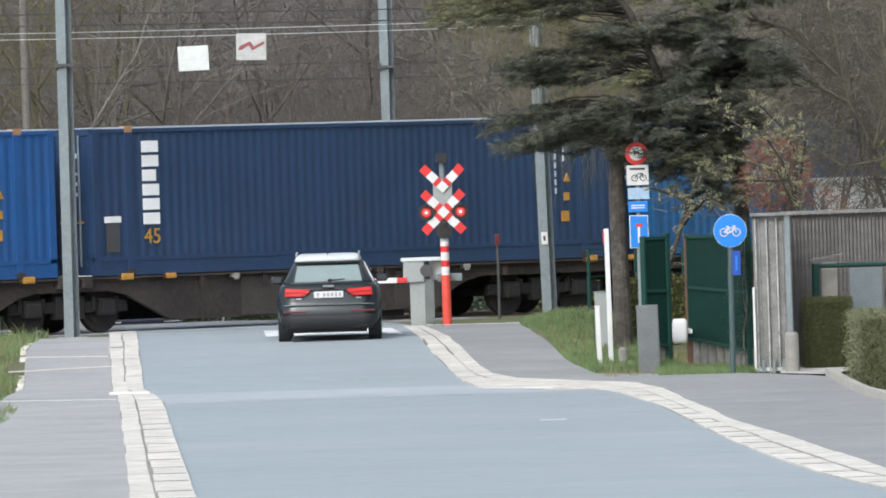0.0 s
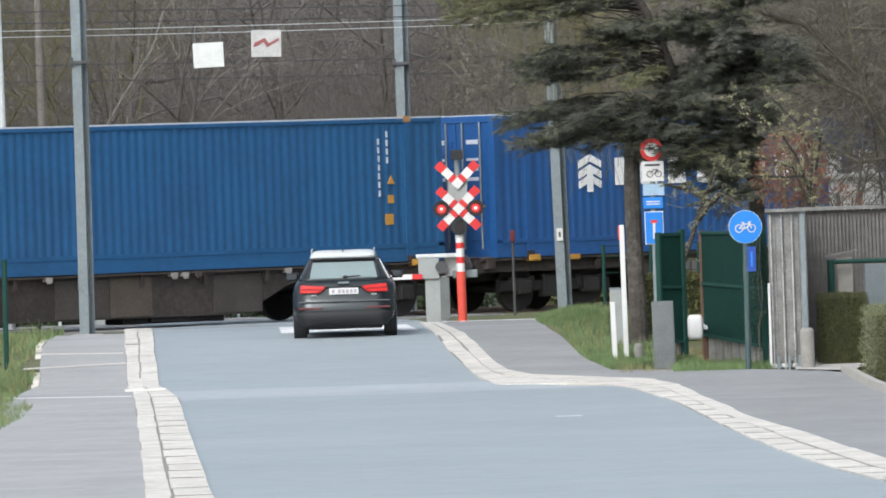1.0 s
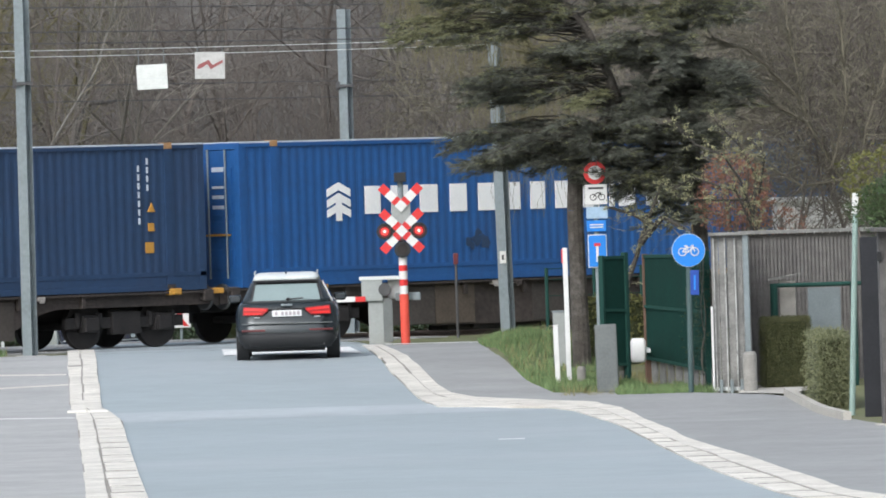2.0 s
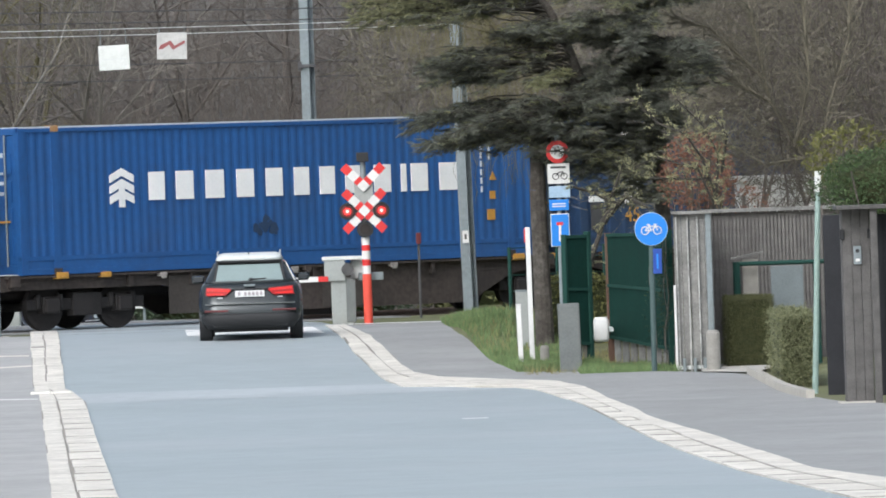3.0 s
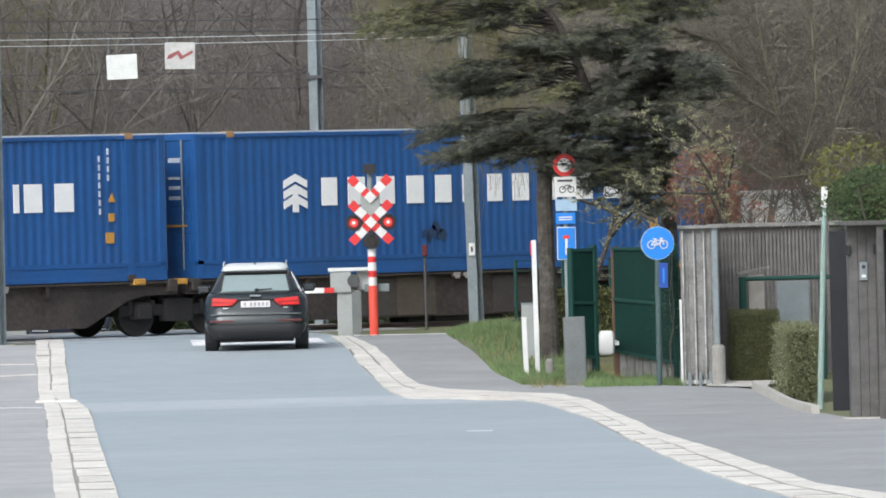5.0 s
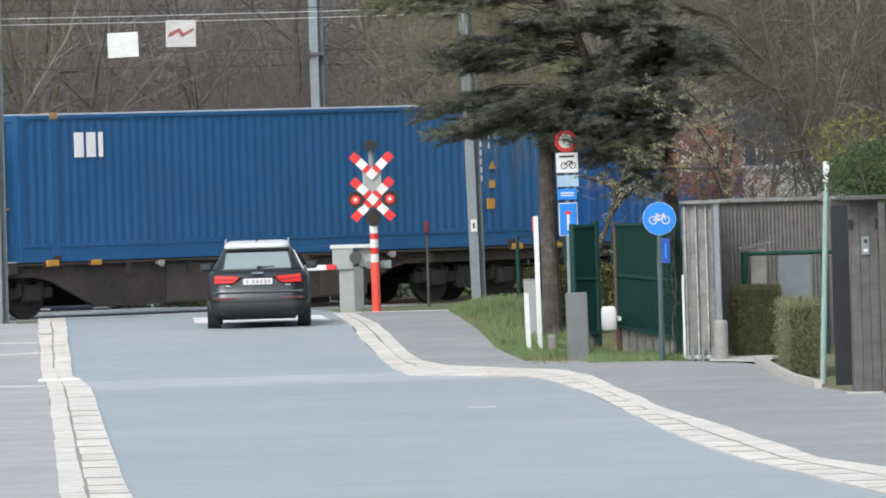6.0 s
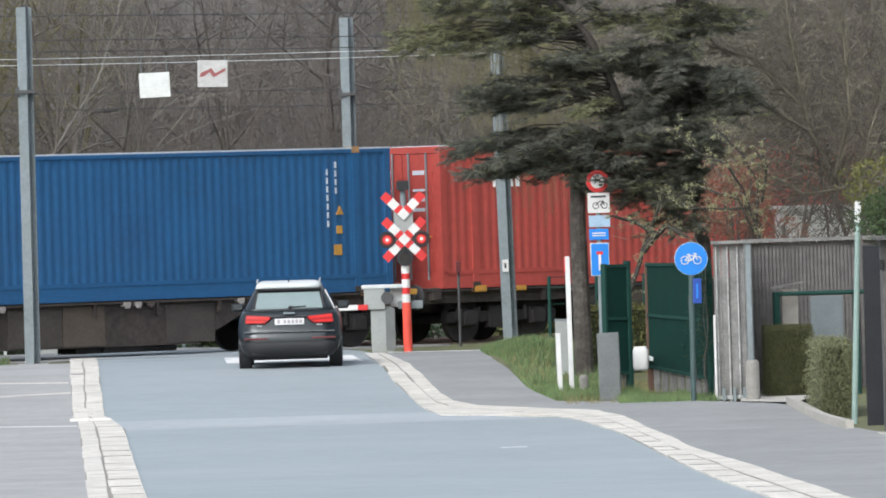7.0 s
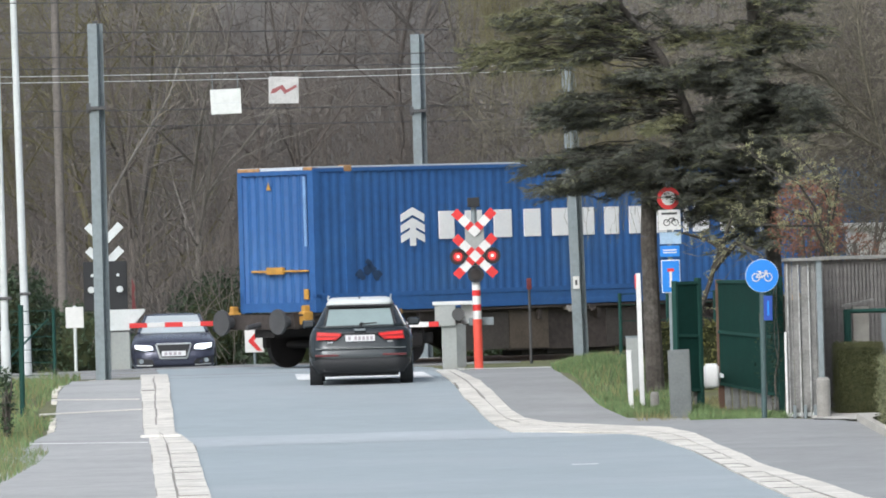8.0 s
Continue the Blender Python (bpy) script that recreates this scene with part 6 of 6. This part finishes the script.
def spray_tree(name, y, limbs, r, bark, leaf, leaf_size, per, label, twig=0.3, step=0.07):
    """A shrub of a few long bent limbs with short side shoots; limbs are rows of (x, z)."""
    base = limbs[0][0]
    t = thing(name, pose(base[0], y, gz(y)), label, "shrub")
    tb, st, pts = Tubes(), Tubes(), []
    for limb in limbs:
        p = [np.array((x - base[0], rng.normal(0, 0.15), z - gz(y))) for x, z in limb]
        p[0][1] = 0
        for i, (a, b) in enumerate(zip(p, p[1:])):
            ra, rb = r * (1 - i / len(p)) + 0.008, r * (1 - (i + 1) / len(p)) + 0.006
            (st if limb is limbs[0] else tb).add(a, b, ra, rb, 6)
            if i + 1 < len(p) and a[2] > 1.2:
                for u in np.arange(0.0, 1.0, step / np.linalg.norm(b - a)):
                    q = a + (b - a) * u
                    e = q + unit(b - a) * twig * rng.uniform(0.2, 0.7) + rng.normal(0, twig * 0.42, 3) + np.array((0, 0, 0.05))
                    tb.add(q, e, 0.008, 0.004, 3)
                    pts += [q + (e - q) * w for w in (0.5, 0.8, 1.0)]
    sheet("trunk", *st.mesh(), bark, t)
    sheet("crown", *tb.mesh(), bark, t)
    if leaf:
        sheet("foliage", *leaves(pts, leaf_size, 0.025, per), leaf, t)
    return t


spray_tree("budding_shrub", 151.0, [[(4.17, 0.35), (4.17, 1.75), (4.43, 2.4), (4.59, 2.87), (4.85, 3.52)], [(4.50, 2.62), (4.73, 2.92), (4.40, 3.12), (4.0, 3.24)], [(4.53, 2.68), (4.90, 3.05), (5.25, 2.85)]], 0.055, BARK_DARK, LEAF_BUD, 0.013, 7, "crooked garden shrub with pale yellow-green buds", 0.22)
spray_tree("budding_shrub", 150.6, [[(6.6, 0.3), (6.55, 2.4), (6.1, 3.45), (5.42, 3.69), (5.03, 3.5)], [(6.5, 2.6), (6.2, 3.6), (5.9, 4.05), (5.44, 4.26), (5.15, 4.58)], [(6.4, 3.0), (6.45, 3.7), (6.2, 4.2), (5.8, 4.62)], [(6.3, 3.3), (5.9, 3.3), (5.2, 3.35)], [(6.5, 3.4), (6.6, 4.0), (6.4, 4.3)]], 0.016, BARK_DARK, LEAF_BUD, 0.014, 9, "slanting sprays of pale yellow-green budding branches", 0.26)
leafy_mound("russet_shrub", pose(6.15, 152.0, 0.44), (0.62, 0.5, 0.68), 1500, 0.018, LEAF_RED, "russet-leaved shrub in the garden", "shrub", core=False, lift=2.28)
leafy_mound("russet_shrub", pose(6.95, 153.0, 0.48), (0.45, 0.4, 0.5), 220, 0.018, LEAF_RED, "thin russet-brown shrub in the garden", "shrub", core=False, lift=1.75)
spray_tree("bare_garden_tree", 156.0, [[(9.3, 0.5), (8.9, 2.6), (8.1, 3.7), (7.6, 4.6), (7.3, 6.2), (7.2, 7.6)], [(8.4, 3.3), (8.6, 4.4), (9.0, 5.6), (9.1, 7.2)], [(8.0, 3.8), (8.3, 4.9), (8.2, 6.6)], [(7.6, 4.6), (6.9, 5.0), (6.2, 5.4)], [(7.5, 5.0), (6.6, 5.9), (5.9, 6.1)], [(8.2, 3.6), (7.5, 3.5), (7.0, 3.8)]], 0.024, BARK_DUN, None, 0.01, 1, "leaning bare garden tree with fine olive twigs", 0.75, 0.022)
for x, y, h, k in ((8.0, 156.0, 9, 0), (9.3, 160.0, 10, 1), (6.9, 166.0, 10, 1), (8.8, 168.0, 9.5, 0), (10.5, 166.0, 10, 0)):
    if k == 0:
        t, _ = bare_tree(pose(x, y, gz(y) - 0.1, 0, 0, rng.uniform(0, 360)), "bare garden tree with fine grey-brown twigs", BARK_BROWN, h, 0.045, depth=5, spread=0.7, group="bare garden trees", trunk_share=0.18)
    else:
        t, _ = bare_tree(pose(x, y, gz(y) - 0.1, 0, 0, rng.uniform(0, 360)), "bare garden tree with dense olive-brown twigs", BARK_DUN, h, 0.045, depth=5, spread=0.8, group="bare garden trees", trunk_share=0.15)
for x, y in ((7.3, 170.0), (7.9, 164.5), (9.6, 163.0), (10.2, 158.0), (8.3, 173.0), (9.9, 174.0), (11.5, 170.0), (9.0, 176.0), (12.5, 160.0)):
    copy_thing(t, pose(x, y, gz(y) - 0.1, 0, 0, rng.uniform(0, 360)))
# fine twig work of the gardens and of the trees over the line, too much to count
def twig_tangle(name, count, x0, x1, y0, y1, low, high, rise, material, label):
    tb = Tubes()
    for _ in range(count):
        x, y = rng.uniform(x0, x1), rng.uniform(y0, y1)
        z = rng.uniform(low, high)
        p = np.array((x, y, z))
        d = unit(np.array((rng.normal(0, 0.8), rng.normal(0, 0.5), rng.normal(rise, 0.5)))) * rng.uniform(0.25, 0.75)
        q = p + d + rng.normal(0, 0.05, 3)
        tb.add(p, q, 0.0065, 0.005)
        for _ in range(2):
            a = p + (q - p) * rng.uniform(0.3, 1.0)
            tb.add(a, a + unit(d + rng.normal(0, 0.25, 3)) * rng.uniform(0.12, 0.4), 0.0045, 0.003)
    tagged(sheet(name, *tb.mesh(), material), label, "undergrowth", kind="stuff")


twig_tangle("garden_twigs", 5200, 5.6, 11.5, 160.5, 173.0, 3.6, 8.4, 0.25, BARK_DUN, "mist of fine dun twigs over the gardens")
twig_tangle("overhanging_twigs", 2600, 0.4, 6.2, 186.5, 194.0, 4.9, 8.6, -0.35, BARK_DUN, "fine dun twigs of the trees beyond the line")


def leaning_stem(y, rows, r, label):
    """A slender stem through (x, z) points, with short side twigs."""
    x0 = rows[0][0]
    base = (x0 - 0.5, gz(y) - 0.3)
    t = thing("leaning_birch", pose(base[0], y, gz(y)), label, "tree", "leaning birches")
    tr, tw = Tubes(), Tubes()
    pts = [np.array((x - base[0], 0.0, z - gz(y))) for x, z in [base] + rows]
    for k, (a, b) in enumerate(zip(pts, pts[1:])):
        ra, rb = r * (1 - 0.8 * k / len(pts)), r * (1 - 0.8 * (k + 1) / len(pts))
        tr.add(a, b, ra, rb, 7)
        for _ in range(14):
            p = a + (b - a) * rng.uniform(0, 1)
            tw.add(p, p + unit(b - a + rng.normal(0, 0.8, 3)) * rng.uniform(0.4, 1.2), 0.012, 0.005, 3)
    sheet("trunk", *tr.mesh(), BARK_BIRCH, t)
    sheet("crown", *tw.mesh(), BARK_DUN, t, "fine side twigs")


leaning_stem(214.0, [(-7.84, 4.48), (-7.08, 5.73), (-6.38, 6.78), (-5.94, 8.11), (-5.68, 9.04), (-5.29, 9.83)], 0.038, "slender pale birch leaning over the slope")
leafy_mound("laurel_bush", pose(8.35, 133.6, 0.02), (1.18, 0.8, 0.60), 4200, 0.018, LEAF_LAUREL, "dense dark green evergreen above the gate", "bush", lift=2.50)
leafy_mound("yellow_bush", pose(7.95, 138.5, 0.05), (0.78, 0.6, 0.50), 520, 0.026, LEAF_YELLOW, "yellow-green bush tips over the gate", "bush", core=False, lift=3.05)


def hedge(m, w, d, h, material, leaf, count, label, loose=0.0):
    t = thing("clipped_hedge", m, label, "hedge", "garden hedges")
    # solid dark block in place of the hedge's shaded inside
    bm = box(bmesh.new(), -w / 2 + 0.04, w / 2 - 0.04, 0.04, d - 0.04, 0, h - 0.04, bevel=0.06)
    part("inner_shade_mass", bm, SHADED_CORE, t)
    pts = []
    for _ in range(count):
        s = rng.integers(0, 4)
        u, z = rng.uniform(-0.5, 0.5), rng.uniform(0, 1)
        b = loose * rng.normal(0, 1)
        if s < 2:
            pts.append((u * w, 0.0 + b, z * h))
        elif s == 2:
            pts.append((u * w, rng.uniform(0, d), h + b))
        else:
            pts.append((rng.choice((-0.5, 0.5)) * w + b, rng.uniform(0, d), z * h))
    v, f = leaves(pts, leaf, 0.022, 4, 1.0, 1.2)
    sheet("foliage", v, f, material, t)
    return t


hedge(pose(6.66, 145.9, 0.2), 0.76, 0.8, 1.16, LEAF_HEDGE, 0.009, 7000, "square clipped olive-green hedge block")
hedge(pose(7.02, 138.2, 0.08), 0.52, 3.5, 1.10, LEAF_PALE, 0.014, 5200, "loose pale green leafy hedge beside the driveway", 0.04)
hedge(pose(4.42, 155.4, 0.45), 1.7, 0.7, 1.2, LEAF_YELLOW, 0.028, 900, "yellow-green hedge behind the green gates", 0.04)


def mound(x, y):
    """Height of the grassy heap beside the path over the ground."""
    d = ((x - 2.95) / 0.95) ** 2 + ((y - 163.0) / 9.0) ** 2
    return 0.20 * max(0.0, 1 - d) ** 0.8


mv, mf = [], []
for j in range(25):
    for i in range(13):
        x, y = 1.95 + 2.0 * i / 12, 153.5 + 19.0 * j / 24
        mv.append((x, y, gz(y) - 0.035 + mound(x, y) * (1 + 0.15 * noise.noise(Vector((x * 3, y, 1))))))
        if i and j:
            a = j * 13 + i
            mf.append((a - 14, a - 13, a, a - 1))
tagged(sheet("verge_heap", mv, mf, EARTH, smooth=True), "low grassy heap of earth beside the footpath", kind="structure")


def grass(name, spots, count, height, material, label):
    v, f = [], []
    for _ in range(count):
        x0, x1, y0, y1 = spots[rng.integers(0, len(spots))]
        x, y = rng.uniform(x0, x1), rng.uniform(y0, y1)
        if 0 < x < 3.5 and x < along([(2.92, 146.9), (2.52, 150.65), (1.95, 167), (1.95, 172)], y) + 0.06 * noise.noise(Vector((0, y * 1.3, 4))) + 0.03:
            continue
        z = gz(y) - 0.02 + mound(x, y)
        hill = 1 + 1.7 * max(0, noise.noise(Vector((x * 1.7, y * 0.5, 0))))
        h = height * rng.uniform(0.4, 1.2) * hill
        a = rng.uniform(0, 6.28)
        w = rng.uniform(0.005, 0.012)
        lean = rng.normal(0, 0.35, 2) * h
        k = len(v)
        v += [(x - w * math.cos(a), y - w * math.sin(a), z), (x + w * math.cos(a), y + w * math.sin(a), z), (x + lean[0], y + lean[1], z + h)]
        f.append((k, k + 1, k + 2))
    tagged(sheet(name, v, f, material), label, "grass", kind="stuff")


RIGHT = [(1.9, 4.2, 150.5, 170.0), (2.5, 3.7, 147.0, 152.0), (3.9, 5.45, 145.3, 147.5), (1.9, 3.0, 160, 171)]
LEFT = [(-9.5, -6.95, 150.0, 172.0), (-9.0, -6.6, 138.0, 152.0), (-8.0, -6.2, 120, 140)]
grass("grass_tufts", RIGHT, 42000, 0.12, GRASS, "fresh green grass on the verge")
grass("dry_grass_tufts", [(2.0, 4.0, 152, 171.0), (2.5, 5.4, 145.4, 152)], 3200, 0.14, DRYGRASS, "dry yellow grass blades in the verge")
grass("grass_tufts_far", LEFT, 16000, 0.12, GRASS, "green grass on the verge by the footpath")
grass("dry_grass_tufts_far", LEFT, 4500, 0.15, DRYGRASS, "dry straw-coloured grass by the footpath")
leafy_mound("ivy_shrub", pose(-7.13, 146.0, 0.2), (0.10, 0.35, 0.60), 170, 0.028, LEAF_DARK, "thin dark leafy shrub at the verge", "shrub", core=False)
vines = thing("climbing_ivy", pose(5.22, 145.95, 0.2), "dark ivy creeping over the green gate", "plant")
pts = [(rng.normal(0.0, 0.10) + 0.10 * k / 60, rng.uniform(-0.12, 0.0), 0.45 + 1.75 * k / 60 + rng.normal(0, 0.12)) for k in range(61) for _ in range(4)]
sheet("foliage", *leaves(pts, 0.018, 0.03, 2), LEAF_DARK, vines)
st = Tubes()
for x in (-0.05, 0.06, 0.12):
    p = np.array((x, -0.04, -0.05))
    for k in range(9):
        q = p + np.array((rng.normal(0.005, 0.03), 0.0, 0.25))
        st.add(p, q, 0.008, 0.007, 4)
        p = q
sheet("stem_work", *st.mesh(), BARK_BROWN, vines)

# ---------------------------------------------------------------- gutters of concrete slabs
def gutter(name, inner, outer, y0, y1, step, share, label, gap=0.05, wobble=0.012, heave=0.0):
    base = strip(name, outer if inner[0][0] > outer[0][0] else inner, inner if inner[0][0] > outer[0][0] else outer, y0, y1, 0.014, JOINT, label, 0.5)
    y = y0
    while y < y1 - 0.2:
        e = min(y + step * rng.uniform(0.75, 1.25), y1)
        for u0, u1 in ((0.0, share), (share + gap, 1.0)):
            lift = 0.020 + rng.uniform(0, 0.002)
            ja, jb = rng.normal(0, wobble), rng.normal(0, wobble)
            top, bottom = [], []
            for yy in (y + 0.006, e - 0.006):
                xa, xb = along(inner, yy), along(outer, yy)
                s = np.sign(xb - xa)
                for u, j in ((u0, ja), (u1, jb)):
                    x = xa + (xb - xa) * u + j * s
                    top.append((x, yy, gz(yy) + lift))
                    bottom.append((x, yy, gz(yy) - 0.05))
            # raised dark bar: shade and dirt on a heaved slab's near end, as colour
            if heave and u0 == 0.0:
                xa, xb = along(inner, y), along(outer, y)
                s = np.sign(xb - xa)
                x0, x1 = sorted((xa + (xb - xa) * 0.02, xa + (xb - xa) * u1))
                h = rng.uniform(0.3, 1.0) * heave
                part("shaded_slab_end", boxes((x0, x1, y - 0.02, y + 0.02, gz(y) - 0.04, gz(y) + 0.022 + h)), JOINT, base)
            sheet("slab", top + bottom, [(0, 1, 3, 2), (0, 4, 5, 1), (2, 3, 7, 6), (0, 2, 6, 4), (1, 5, 7, 3)], KERB, base)
        y = e
    return base


gutter("gutter_left", GUT_L_IN, GUT_L_OUT, 78, 144.6, 3.4, 0.58, "pale concrete slab gutter along the street", 0.05, 0.007, 0.009)
gutter("gutter_left_far", GUT_L_IN, GUT_L_OUT, 144.6, 173.5, 2.2, 0.5, "narrow pale concrete gutter up to the crossing")
gutter("gutter_right", GUT_R_IN, GUT_R_OUT, 78, 141.4, 2.6, 0.5, "pale concrete slab gutter along the curving kerb", 0.06, 0.010, 0.006)
gutter("gutter_right_bend", GUT_R_IN, GUT_R_OUT, 141.4, 146.2, 0.4, 0.5, "pale concrete slab gutter round the bulge")
gutter("gutter_right_far", GUT_R_IN, GUT_R_OUT, 146.2, 169.0, 2.0, 0.5, "pale concrete gutter up to the crossing")

# pale raised header stone where the gutter widens
hs = part("header_stone", boxes((-4.93, -4.62, 144.55, 144.95, 0.1, gz(144.7) + 0.05), (-4.60, -4.27, 144.5, 144.9, 0.1, gz(144.7) + 0.042), bevel=0.015), KERB_PALE)
tagged(hs, "pale raised kerb stones where the gutter widens", kind="structure")
# broken white edging stones along the grass side of the footpath
edging = thing("edging_stones", pose(0, 0, 0), "broken pale edging stones between footpath and grass", "kerb")
for y in np.arange(147.5, 165, 1.15):
    if rng.uniform() < 0.6:
        x = along([(-6.45, 148), (-6.9, 160), (-7.0, 165)], y) - 0.04
        part("stone", boxes((x - 0.06, x + 0.05, y, y + rng.uniform(0.4, 0.95), gz(y) - 0.05, gz(y) + rng.uniform(0.03, 0.055)), bevel=0.012), KERB, edging)

motions()
